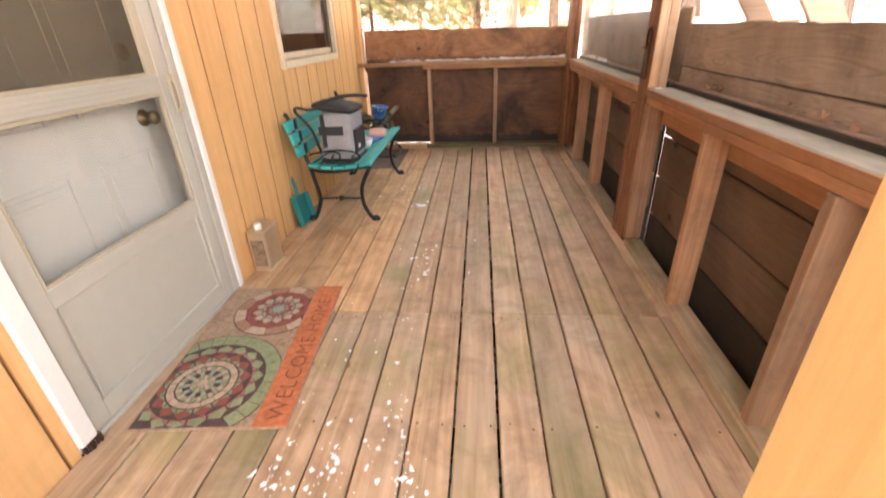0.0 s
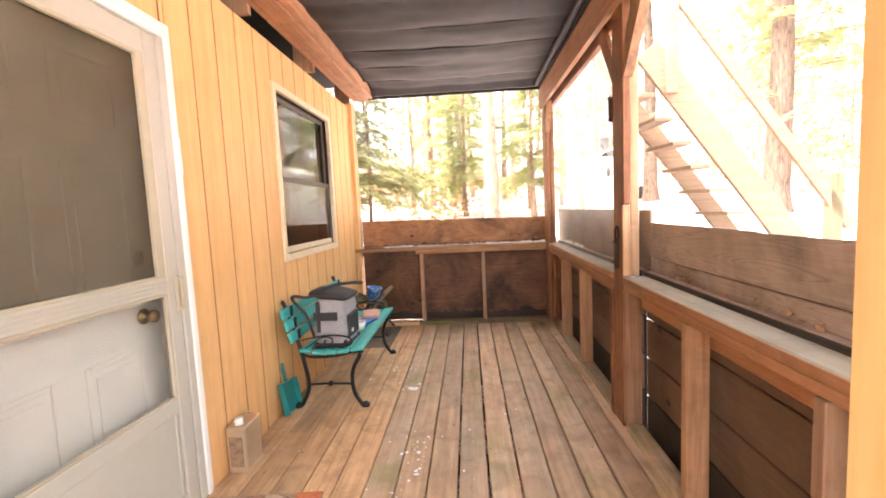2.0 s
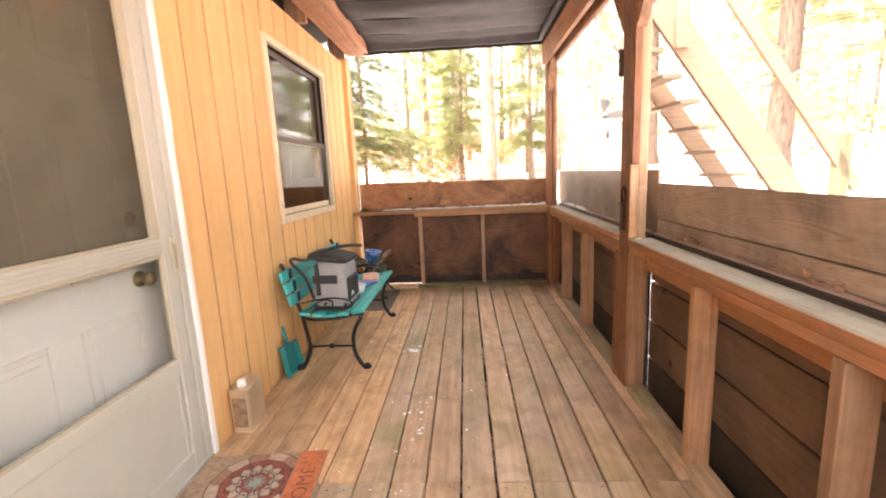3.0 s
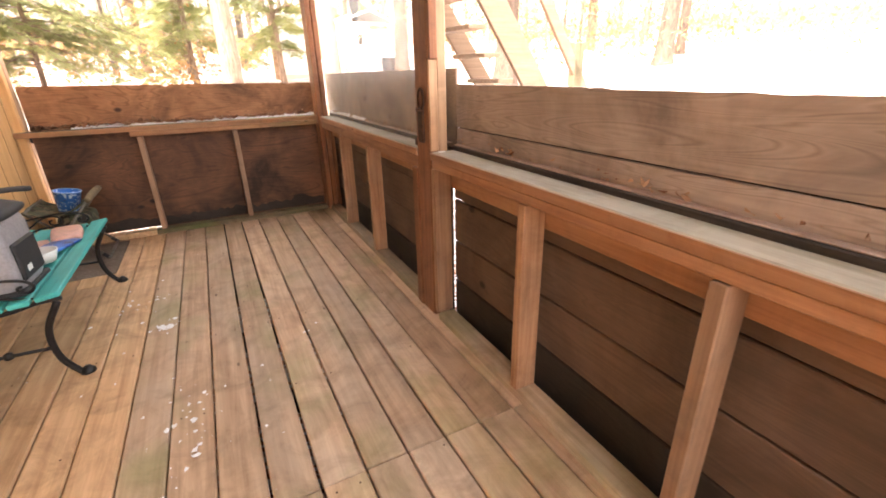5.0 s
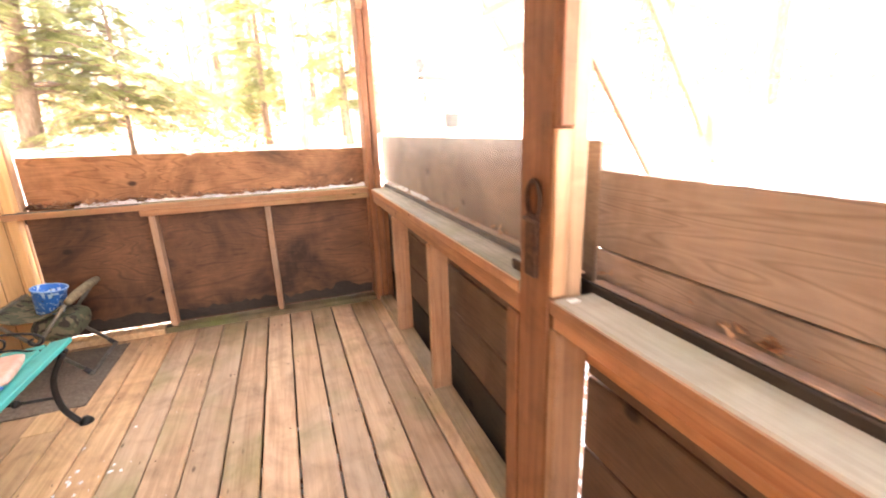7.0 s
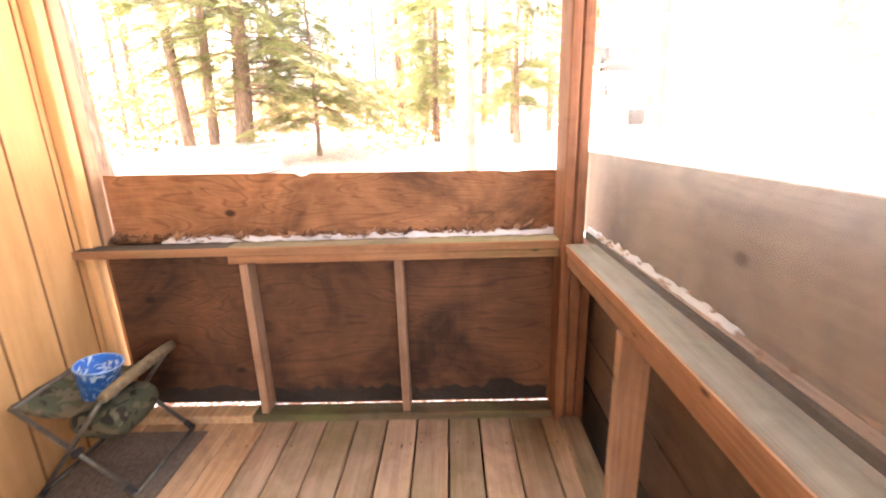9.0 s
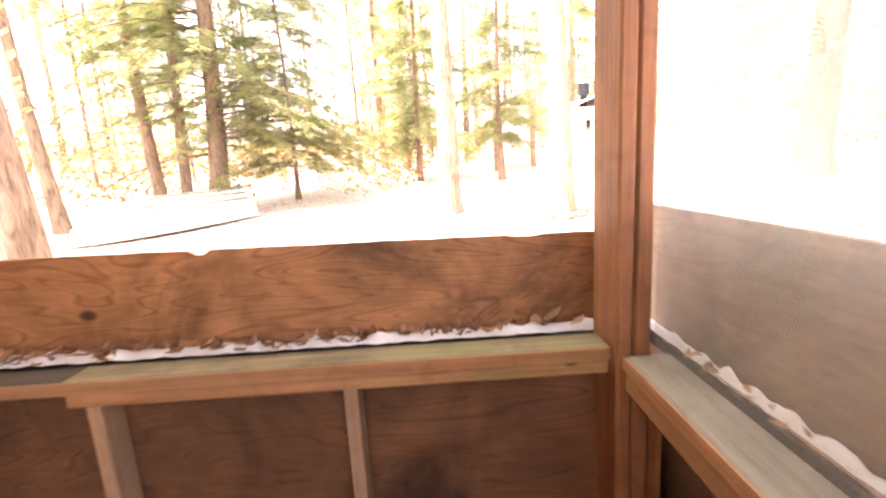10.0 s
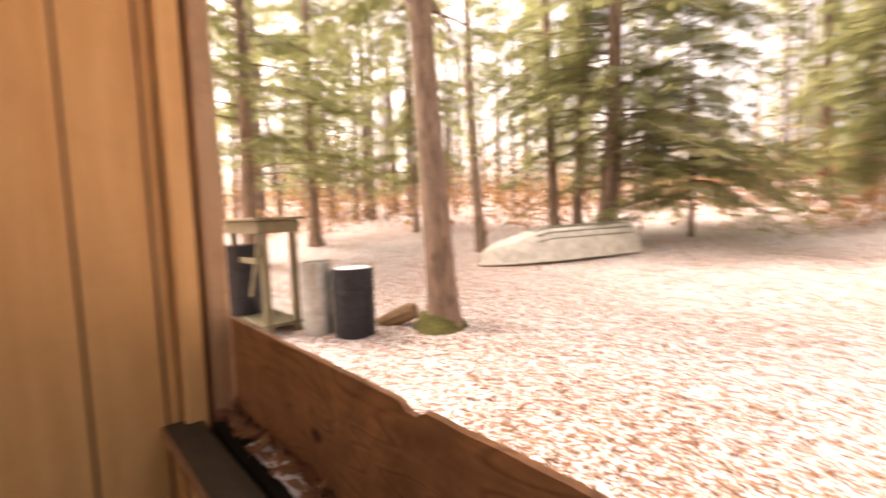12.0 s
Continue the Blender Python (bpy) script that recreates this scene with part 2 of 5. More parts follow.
# Near-black for mould stains and for shade coloured into the low planks.
M_MOULD_SHADE = plywood("mould_and_shade", (0.014, 0.012, 0.01), (0.05, 0.037, 0.029), "yz", 0.8, 0.6)
M_GREY_PANEL = plywood("plywood_smoky", (0.17, 0.12, 0.09), (0.36, 0.27, 0.2), "yz", 0.65, 0.55, 0.4)
M_STAIR = wood("stair_timber", (0.21, 0.135, 0.085), (0.35, 0.24, 0.16), 1, (0.28, 0.22, 0.17), 0.3, 0.75, 0.1, 0.2)
M_WHITE = plain("white_paint", (0.8, 0.79, 0.75), 0.45, 0, 40, 0.02, 0.04)
M_DOOR = plain("door_enamel", (0.84, 0.82, 0.74), 0.4, 0, 14, 0.02, 0.03)
M_ALU = plain("storm_door_enamel", (0.47, 0.45, 0.385), 0.4, 0, 20, 0.02, 0.03)
M_BEAD = plain("glazing_bead_paint", (0.44, 0.385, 0.28), 0.45, 0, 20, 0.03, 0.03)
M_WINTRIM = plain("window_trim_paint", (0.72, 0.6, 0.42), 0.5, 0, 30, 0.08)
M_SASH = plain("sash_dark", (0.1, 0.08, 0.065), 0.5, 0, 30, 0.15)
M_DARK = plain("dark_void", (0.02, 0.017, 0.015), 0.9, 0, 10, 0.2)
M_IRON = plain("black_iron", (0.018, 0.017, 0.017), 0.42, 0.3, 60, 0.25)
M_RUST = plain("rusty_iron", (0.085, 0.042, 0.026), 0.7, 0.3, 60, 0.4, 0.4)
M_TURQ = wood("turquoise_paint", (0.02, 0.34, 0.33), (0.06, 0.52, 0.49), 1, (0.1, 0.45, 0.42), 0.3, 0.5, 0.12, 0.25, knots=False)
M_TEAL = plain("teal_plastic", (0.01, 0.2, 0.2), 0.35, 0, 20, 0.1)
M_TIN = plain("tinplate", (0.7, 0.58, 0.42), 0.36, 0.75, 6, 0.1)
M_STEEL = plain("bright_steel", (0.6, 0.58, 0.55), 0.35, 0.9, 20, 0.12)
M_BRASS = plain("aged_brass", (0.33, 0.25, 0.14), 0.4, 0.8, 20, 0.15)
M_BAG = plain("bag_fabric_grey", (0.3, 0.295, 0.31), 0.55, 0, 90, 0.12)
M_BAG_DARK = plain("bag_webbing", (0.03, 0.03, 0.033), 0.65, 0, 120, 0.2)
M_BLUE = plain("blue_print", (0.02, 0.13, 0.5), 0.4, 0, 25, 0.5)
M_PAIL, pt_, pb_ = base("pail_print", 0.38)
pv_, _ = coords(pt_, (1, 1, 1), 3.0)
pcol = mix(pt_, ramp(pt_, noise_of(pt_, pv_, 26.0, 2, 0.5, 1.2), [(0.54, (0, 0, 0)), (0.57, (1, 1, 1))]), (0.02, 0.16, 0.55), (0.5, 0.66, 0.8))
pcol = mix(pt_, ramp(pt_, noise_of(pt_, pv_, 34.0, 2, 0.5, 0.8), [(0.64, (0, 0, 0)), (0.66, (1, 1, 1))]), pcol, (0.02, 0.04, 0.12))
pt_.links.new(pcol, pb_.inputs["Base Color"])
M_RED = plain("red_wrap", (0.5, 0.03, 0.03), 0.4, 0, 40, 0.1)
M_PINK = plain("pink_wrap", (0.75, 0.42, 0.34), 0.4, 0, 30, 0.15)
M_CAMO, ct, cb = base("camouflage_cloth", 0.85)
cv, _ = coords(ct, (1, 1, 1), 3.0)
cblot = mix(ct, ramp(ct, noise_of(ct, cv, 13.0, 2, 0.5, 0.6), [(0.47, (0, 0, 0)), (0.5, (1, 1, 1))]), (0.15, 0.13, 0.08), (0.075, 0.085, 0.05))
cblot = mix(ct, ramp(ct, noise_of(ct, cv, 21.0, 2, 0.5, 1.0), [(0.58, (0, 0, 0)), (0.61, (1, 1, 1))]), cblot, (0.035, 0.028, 0.022))
ct.links.new(cblot, cb.inputs["Base Color"])
bump(ct, cb, noise_of(ct, cv, 160.0, 3, 0.6), 0.2, 0.001)
M_PAD = plain("stool_sleeve", (0.22, 0.17, 0.1), 0.85, 0, 40, 0.25, 0.3)
M_RUBBER = plain("dark_mat", (0.2, 0.16, 0.125), 0.85, 0, 60, 0.25, 0.4)
M_TUBE = plain("stool_tube", (0.2, 0.19, 0.16), 0.4, 0.6, 30, 0.2)
M_DRUM = plain("black_drum_paint", (0.022, 0.024, 0.032), 0.5, 0.1, 14, 0.3)
M_ZINC = plain("galvanised", (0.45, 0.47, 0.45), 0.5, 0.6, 8, 0.15)
M_BOAT = plain("boat_hull", (0.72, 0.7, 0.62), 0.55, 0.1, 5, 0.18)
M_BOAT_DARK = plain("boat_rib", (0.3, 0.3, 0.25), 0.6, 0.1, 8, 0.2)
M_SHACK = plain("shack_boards", (0.6, 0.55, 0.48), 0.7, 0, 6, 0.12)
M_SHACK_BROWN = plain("shack_brown", (0.36, 0.23, 0.16), 0.75, 0, 8, 0.2)
M_SHACK_ROOF = plain("shack_roof_snow", (0.8, 0.8, 0.8), 0.8, 0, 6, 0.05)
M_MOSS = plain("moss", (0.15, 0.15, 0.045), 0.9, 0, 40, 0.35, 0.6)
M_OLD = wood("stand_timber", (0.11, 0.09, 0.05), (0.25, 0.21, 0.125), 2, (0.2, 0.2, 0.13), 0.4, 0.8, 0.2, 0.3)
M_LOG = wood("log_wood", (0.2, 0.11, 0.05), (0.4, 0.25, 0.13), 0, (0.3, 0.22, 0.15), 0.3, 0.8, 0.2, 0.4)


def bark(name, dark, light):
    m, nt, b = base(name, 0.9)
    v, _ = coords(nt, (14, 14, 2.4))
    f = noise_of(nt, v, 1.0, 7, 0.68, 1.0)
    w, _ = coords(nt, (1.5, 1.5, 0.7))
    g = noise_of(nt, w, 1.0, 3, 0.5)
    col = ramp(nt, f, [(0.34, dark), (0.62, light)])
    col = mix(nt, 0.5, col, ramp(nt, g, [(0.3, (0.6, 0.62, 0.58)), (0.7, (1, 0.95, 0.9))]), "MULTIPLY")
    nt.links.new(col, b.inputs["Base Color"])
    bump(nt, b, f, 0.9, 0.02)
    return m


M_BARK = bark("conifer_bark", (0.14, 0.095, 0.068), (0.35, 0.25, 0.19))
M_BARK_DARK = bark("dark_bark", (0.05, 0.035, 0.027), (0.16, 0.11, 0.085))
M_BARK_GREY = bark("grey_bark", (0.11, 0.09, 0.075), (0.3, 0.24, 0.2))


def leafy(name, dark, light, through=0.35):
    m, nt, b = base(name, 0.6)
    geo = nt.nodes.new("ShaderNodeNewGeometry")
    col = ramp(nt, geo.outputs["Random Per Island"], [(0.0, dark), (1.0, light)])
    nt.links.new(col, b.inputs["Base Color"])
    tr = nt.nodes.new("ShaderNodeBsdfTranslucent")
    nt.links.new(col, tr.inputs["Color"])
    ms = nt.nodes.new("ShaderNodeMixShader")
    ms.inputs[0].default_value = through
    nt.links.new(b.outputs[0], ms.inputs[1])
    nt.links.new(tr.outputs[0], ms.inputs[2])
    nt.links.new(ms.outputs[0], nt.nodes["Material Output"].inputs["Surface"])
    return m


M_NEEDLE = leafy("hemlock_needles", (0.2, 0.215, 0.09), (0.38, 0.39, 0.19), 0.78)
M_DEADLEAF = leafy("dead_leaves", (0.18, 0.075, 0.04), (0.52, 0.32, 0.19), 0.15)
M_BEECH = leafy("beech_leaves", (0.32, 0.15, 0.06), (0.55, 0.33, 0.16), 0.4)
M_SNOW = plain("snow", (0.86, 0.87, 0.89), 0.7, 0, 50, 0.04, 0.4)

# leaf-strewn snow
M_GROUND, gt, gb = base("snow_and_leaves", 0.85)
gv, _ = coords(gt, (1, 1, 1), 0.0)
gvo = node(gt, "ShaderNodeTexVoronoi", Scale=46.0)
gt.links.new(gv, gvo.inputs["Vector"])
sep = gt.nodes.new("ShaderNodeSeparateColor")
gt.links.new(gvo.outputs["Color"], sep.inputs[0])
cover = noise_of(gt, gv, 0.22, 4, 0.55)
thr = gt.nodes.new("ShaderNodeMath")
thr.operation = "ADD"
gt.links.new(cover, thr.inputs[0])
gt.links.new(sep.outputs[0], thr.inputs[1])
small = noise_of(gt, gv, 11.0, 5, 0.7)
thr2 = gt.nodes.new("ShaderNodeMath")
thr2.operation = "ADD"
gt.links.new(thr.outputs[0], thr2.inputs[0])
gt.links.new(small, thr2.inputs[1])
mr = gt.nodes.new("ShaderNodeMapRange")
mr.inputs[1].default_value, mr.inputs[2].default_value = 1.42, 1.56
gt.links.new(thr2.outputs[0], mr.inputs[0])
leafcol = ramp(gt, sep.outputs[1], [(0.0, (0.17, 0.08, 0.05)), (0.5, (0.34, 0.17, 0.11)), (1.0, (0.5, 0.32, 0.22))])
gcol = mix(gt, mr.outputs[0], ramp(gt, small, [(0.2, (0.72, 0.72, 0.74)), (0.6, (0.86, 0.86, 0.88))]), leafcol)
gt.links.new(gcol, gb.inputs["Base Color"])
bump(gt, gb, thr2.outputs[0], 0.5, 0.02)


def clear_glass(name, rough=0.0, tint=(1, 1, 1), ior=1.45):
    m, nt, b = base(name, rough, 0, 0.5)
    b.inputs["Base Color"].default_value = (*tint, 1)
    b.inputs["Transmission Weight"].default_value = 1.0
    b.inputs["IOR"].default_value = ior
    return m


def film(name, color, veil, rough=0.5, vary=0.3):
    """A thin sheet that lets light through: part clear, part milky."""
    m, nt, b = base(name, rough)
    v, _ = coords(nt, (1, 1, 1), 2.0)
    f = noise_of(nt, v, 3.0, 5, 0.6)
    b.inputs["Base Color"].default_value = (*color, 1)
    tr = nt.nodes.new("ShaderNodeBsdfTranslucent")
    tr.inputs["Color"].default_value = (*color, 1)
    half = nt.nodes.new("ShaderNodeMixShader")
    half.inputs[0].default_value = 0.5
    nt.links.new(b.outputs[0], half.inputs[1])
    nt.links.new(tr.outputs[0], half.inputs[2])
    cl = nt.nodes.new("ShaderNodeBsdfTransparent")
    ms = nt.nodes.new("ShaderNodeMixShader")
    mrn = nt.nodes.new("ShaderNodeMapRange")
    mrn.inputs[1].default_value, mrn.inputs[2].default_value = 0.3, 0.7
    mrn.inputs[3].default_value, mrn.inputs[4].default_value = veil * (1 - vary), min(1, veil * (1 + vary))
    nt.links.new(f, mrn.inputs[0])
    nt.links.new(mrn.outputs[0], ms.inputs[0])
    nt.links.new(cl.outputs[0], ms.inputs[1])
    nt.links.new(half.outputs[0], ms.inputs[2])
    nt.links.new(ms.outputs[0], nt.nodes["Material Output"].inputs["Surface"])
    return m


M_GLASS = clear_glass("window_glass")
M_GLASS_OLD = clear_glass("old_window_glass", 0.04, (0.7, 0.68, 0.62), 1.28)
M_FILM = film("plastic_sheet", (0.85, 0.84, 0.8), 0.26, 0.5, 0.08)
M_SCREEN = film("insect_screen", (0.2, 0.165, 0.105), 0.55, 0.6, 0.06)

# tarpaulin
M_TARP, tt, tb = base("tarp_dark", 0.62)
tv, _ = coords(tt, (1, 1, 1), 0.0)
tf = noise_of(tt, tv, 3.0, 6, 0.65)
tt.links.new(ramp(tt, tf, [(0.3, (0.012, 0.01, 0.011)), (0.7, (0.036, 0.029, 0.03))]), tb.inputs["Base Color"])
bump(tt, tb, noise_of(tt, tv, 60.0, 3, 0.6), 0.2, 0.001)


# ---------------------------------------------------------------- ground
def ground_z(x, y):
    d = math.hypot(x - 1, y - 5)
    z = float(np.interp(d, [0, 4, 7, 11, 16, 21.4, 30, 60, 200, 600], [-0.15, -0.13, 0, 0.22, 0.7, 1.3, 2.2, 4.5, 9, 12]))
    return z + 0.05 * max(0.0, min(x - 6, 14)) + (0.05 * noise.noise(Vector((x * 0.35, y * 0.35, 0))) if d > 5 else 0)


def make_ground():
    rads = [0.0] + list(np.arange(0.8, 16, 0.8)) + list(np.geomspace(16, 600, 26))
    verts, faces, n = [(1, 5, ground_z(1, 5))], [], 72
    for r in rads[1:]:
        for j in range(n):
            x, y = 1 + r * math.cos(2 * math.pi * j / n), 5 + r * math.sin(2 * math.pi * j / n)
            verts.append((x, y, ground_z(x, y)))
    for j in range(n):
        faces.append((0, 1 + j, 1 + (j + 1) % n))
    for k in range(len(rads) - 2):
        a, b = 1 + k * n, 1 + (k + 1) * n
        for j in range(n):
            faces.append((a + j, b + j, b + (j + 1) % n, a + (j + 1) % n))
    tagged(mesh_part("ground", verts, faces, M_GROUND, smooth=True), "thin snow over brown fallen leaves in a clearing", "ground", kind="structure")


make_ground()

# ---------------------------------------------------------------- house wall with door and window
WIN = (3.415, 4.622, 0.98, 2.205)
DOOR = (1.345, 2.392, 0.0, 2.14)
wall = thing("wall_house", "yellow-stained vertical grooved plywood siding", "wall", kind="structure")
WT = -0.16
for a, b in (((WT, -1.6, -0.05), (-0.02, 1.40, 2.47)), ((WT, 1.40, 2.085), (-0.02, 2.36, 2.47)), ((WT, 2.36, -0.05), (-0.02, 3.46, 2.47)),
             ((WT, 3.46, -0.05), (-0.02, 4.58, 1.02)), ((WT, 3.46, 2.165), (-0.02, 4.58, 2.47)), ((WT, 4.58, -0.05), (-0.02, 5.335, 2.47))):
    bar("wall_core", a, b, M_DARK, wall, 0)

# the unseen rest of the house, added and shut all round to keep daylight out
house = thing("house", "small yellow-sided wooden house beside the porch", "house")
for nm, a, b in (("back_wall", (-4.3, -4.0, -0.2), (-4.15, 5.335, 2.5)), ("end_wall", (-4.15, 5.2, -0.2), (-0.165, 5.335, 2.5)), ("end_wall", (-4.15, -4.0, -0.2), (-0.165, -3.85, 2.5)), ("front_wall", (-0.16, -4.0, -0.2), (0.0, -1.605, 2.47)),
                 ("room_floor", (-4.15, -3.85, -0.2), (-0.165, 5.2, -0.05)), ("roof", (-4.5, -4.2, 2.8), (-0.165, 5.75, 2.95)), ("room_ceiling", (-4.15, -3.85, 2.5), (-0.165, 5.2, 2.56))):
    bar(nm, a, b, M_SIDING if "wall" in nm else M_DARK, house, 0)
bar("threshold", (-0.15, 1.406, 0.0), (0.012, 2.304, 0.018), M_ALU, wall, 0.002)

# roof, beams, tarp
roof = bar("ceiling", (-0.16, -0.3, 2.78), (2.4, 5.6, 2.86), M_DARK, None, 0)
tagged(roof, "dark roof boards above the porch", "roof", kind="structure")


def make_tarp():
    verts, faces, nx, ny = [], [], 36, 90
    for i in range(nx + 1):
        for j in range(ny + 1):
            u, v = i / nx, j / ny
            x, y = 0.27 + 1.82 * u, 0.8 + 4.56 * v
            seam = (y / 0.42) % 1.0
            z = 2.645 - 0.03 * math.sin(math.pi * u) - 0.02 * (1 - abs(2 * seam - 1) ** 4)
            z += 0.018 * noise.noise(Vector((x * 2.2, y * 5.0, 3.1))) * (1.6 - 1.2 * u) + 0.006 * noise.noise(Vector((x * 9, y * 14, 1.0)))
            if v > 0.985:
                z = 2.56 + 0.01 * noise.noise(Vector((x * 8, 0, 0)))
            verts.append((x, y, z))
    for i in range(nx):
        for j in range(ny):
            a = i * (ny + 1) + j
            faces.append((a, a + 1, a + ny + 2, a + ny + 1))
    ob = mesh_part("tarpaulin", verts, faces, M_TARP, smooth=True)
    tagged(ob, "dark creased tarpaulin slung under the porch roof", "tarpaulin")
    for k in range(2, 13):
        y = 0.42 * k
        pts = [(x, y, 2.643 - 0.03 * math.sin(math.pi * (x - 0.27) / 1.82) + 0.006 * noise.noise(Vector((x * 5, y, 0)))) for x in np.linspace(0.29, 2.07, 14)]
        part("seam", rod(bmesh.new(), pts, 0.006, 5), M_TARP, ob)
    md = ob.modifiers.new("thick", "SOLIDIFY")
    md.thickness = 0.004


make_tarp()
beam = thing("beam_house", "rough timber beam along the house under the roof", "beam", kind="structure")
bar("beam_lower", (0.065, 0.75, 2.525), (0.235, 5.36, 2.60), M_FRAME_Y, beam)
bar("beam_edge", (0.238, 0.75, 2.545), (0.285, 5.36, 2.70), M_FRAME_Y, beam)
bar("beam_upper", (0.065, 0.75, 2.603), (0.235, 5.36, 2.775), M_FRAME_Y, beam)
for y in (3.05, 4.12, 5.22, 1.9):
    bar("blocking", (-0.1, y, 2.475), (0.062, y + 0.04, 2.77), M_FRAME_Z, beam)
beam2 = thing("beam_outer", "rough timber beam along the open side", "beam", kind="structure")
bar("beam_inner_board", (2.095, 0.75, 2.325), (2.135, 5.36, 2.53), M_FRAME_Y, beam2)
bar("beam_outer_board", (2.175, 0.75, 2.30), (2.215, 5.42, 2.50), M_POST_DARK, beam2)
rod_bm = rod(bmesh.new(), [(2.07, 0.75, 2.60), (2.07, 5.34, 2.585)], 0.028, 10)
part("rolled_tarp_edge", rod_bm, M_TARP, beam2, smooth=True)
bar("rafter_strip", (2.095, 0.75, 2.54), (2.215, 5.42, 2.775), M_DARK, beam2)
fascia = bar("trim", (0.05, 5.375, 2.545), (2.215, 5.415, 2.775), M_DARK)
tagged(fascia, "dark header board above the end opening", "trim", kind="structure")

# corner posts of the house end
cp = thing("post_house_corner", "two stained timber posts at the end of the house wall", "post", kind="structure")
bar("post_board", (-0.13, 5.342, -0.05), (0.045, 5.405, 2.52), M_SIDING, cp, 0.005)
bar("post_trim", (-0.13, 5.425, -0.05), (0.044, 5.49, 2.54), M_POST_PALE, cp, 0.006)
bar("post_shadow_board", (-0.13, 5.405, -0.05), (0.0, 5.425, 2.52), M_POST_DARK, cp, 0.002)

# ---------------------------------------------------------------- end wall
end = thing("wall_end", "low end wall of timber studs and stained plywood", "wall", kind="structure")
for x in (0.72, 1.41):
    bar("stud", (x, 5.297, 0.04), (x + 0.038, 5.383, 0.806), M_FRAME_Z, end)
# End plate is darkened for both damp moss and the shade along the floor.
bar("bottom_plate", (0.68, 5.285, 0.0), (2.13, 5.375, 0.04), M_PLATE_DAMP_SHADE, end)
bar("bottom_plate_newer", (0.02, 5.28, 0.0), (0.676, 5.37, 0.042), M_DECK_NEW, end)
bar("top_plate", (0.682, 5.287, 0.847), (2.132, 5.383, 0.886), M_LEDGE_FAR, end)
bar("top_plate", (0.0, 5.287, 0.847), (0.68, 5.383, 0.884), M_LEDGE_DARK, end)
bar("top_plate_face", (0.0, 5.2815, 0.848), (2.132, 5.2868, 0.884), M_FRAME_X, end, 0.001)
bar("top_plate_lower", (0.68, 5.289, 0.808), (2.13, 5.395, 0.845), M_FRAME_X, end)
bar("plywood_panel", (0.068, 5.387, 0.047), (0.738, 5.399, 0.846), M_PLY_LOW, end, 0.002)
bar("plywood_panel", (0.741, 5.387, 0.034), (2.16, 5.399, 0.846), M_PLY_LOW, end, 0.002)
# Black colour stands for the shadow gap in front of the snow strip.
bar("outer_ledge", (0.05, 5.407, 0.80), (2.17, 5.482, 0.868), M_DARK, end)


def make_upper_ply():
    bm = bmesh.new()
    n, x0, x1 = 90, 0.052, 2.175
    rows = []
    for i in range(n + 1):
        x = x0 + (x1 - x0) * i / n
        top = 1.194 - 0.03 * i / n + 0.003 * noise.noise(Vector((x * 14, 0, 0)))
        if 0.955 < x < 1.0:
            top -= 0.014
        if 1.9 < x < 2.0:
            top -= 0.005
        rows.append([bm.verts.new((x, y, z)) for y, z in ((5.486, 0.86), (5.486, top), (5.5, top), (5.5, 0.86))])
    for a, b in zip(rows, rows[1:]):
        for k in range(4):
            bm.faces.new((a[k], a[(k + 1) % 4], b[(k + 1) % 4], b[k]))
    bm.faces.new(rows[0])
    bm.faces.new(rows[-1][::-1])
    return bm


part("upper_plywood", make_upper_ply(), M_PLY_FAR, end)


def mould(x0, x1, y, z0, seed):
    """A ragged black stain along the foot of a panel, as a thin skin."""
    V, F, n = [], [], 60
    for i in range(n + 1):
        x = x0 + (x1 - x0) * i / n
        h = 0.075 + 0.06 * noise.noise(Vector((x * 5, seed, 0))) + 0.025 * noise.noise(Vector((x * 23, seed, 3)))
        V += [(x, y, z0), (x, y, z0 + max(0.012, h))]
    for i in range(n):
        F.append((2 * i, 2 * i + 2, 2 * i + 3, 2 * i + 1))
    mesh_part("mould_stain", V, F, M_MOULD_SHADE, end, "black mould stain along the panel foot")


mould(0.76, 1.405, 5.386, 0.045, 1)
mould(1.45, 2.12, 5.386, 0.045, 5)
mould(0.1, 0.71, 5.386, 0.052, 9)

# ---------------------------------------------------------------- open side: rail wall
side = thing("wall_side", "low side wall of timber studs, planks and a weathered ledge", "wall", kind="structure")
for y in (0.32, 0.92, 1.52, 2.193, 3.89, 4.6):
    bar("stud", (2.13, y, 0.04), (2.222, y + 0.04, 0.798 if y < 3 else 0.776), M_FRAME_Z, side)
bar("jack_stud", (2.132, 2.885, 0.04), (2.222, 2.92, 0.798), M_FRAME_Z, side)
bar("jack_stud", (2.128, 3.074, 0.0), (2.17, 3.136, 0.776), M_POST_DARK, side, 0.004)
bar("bottom_plate", (2.135, -0.4, 0.0), (2.225, 2.885, 0.04), M_PLATE, side)
bar("bottom_plate", (2.135, 3.14, 0.0), (2.225, 5.245, 0.04), M_PLATE, side)
for y0, y1, z0 in ((-0.4, 2.914, 0.8), (3.074, 5.245, 0.778)):
    bar("top_plate", (2.136, y0, z0), (2.215, y1, 0.838), M_FRAME_Y, side, 0.004)
    bar("top_plate", (2.136, y0, 0.84), (2.252, y1, 0.876), M_LEDGE, side, 0.005)
    bar("top_plate_front", (2.1285, y0, 0.84), (2.1355, y1, 0.873), M_FRAME_Y, side, 0.001)
    bar("apron", (2.226, y0, 0.70), (2.25, y1, 0.80), M_FRAME_Y, side)
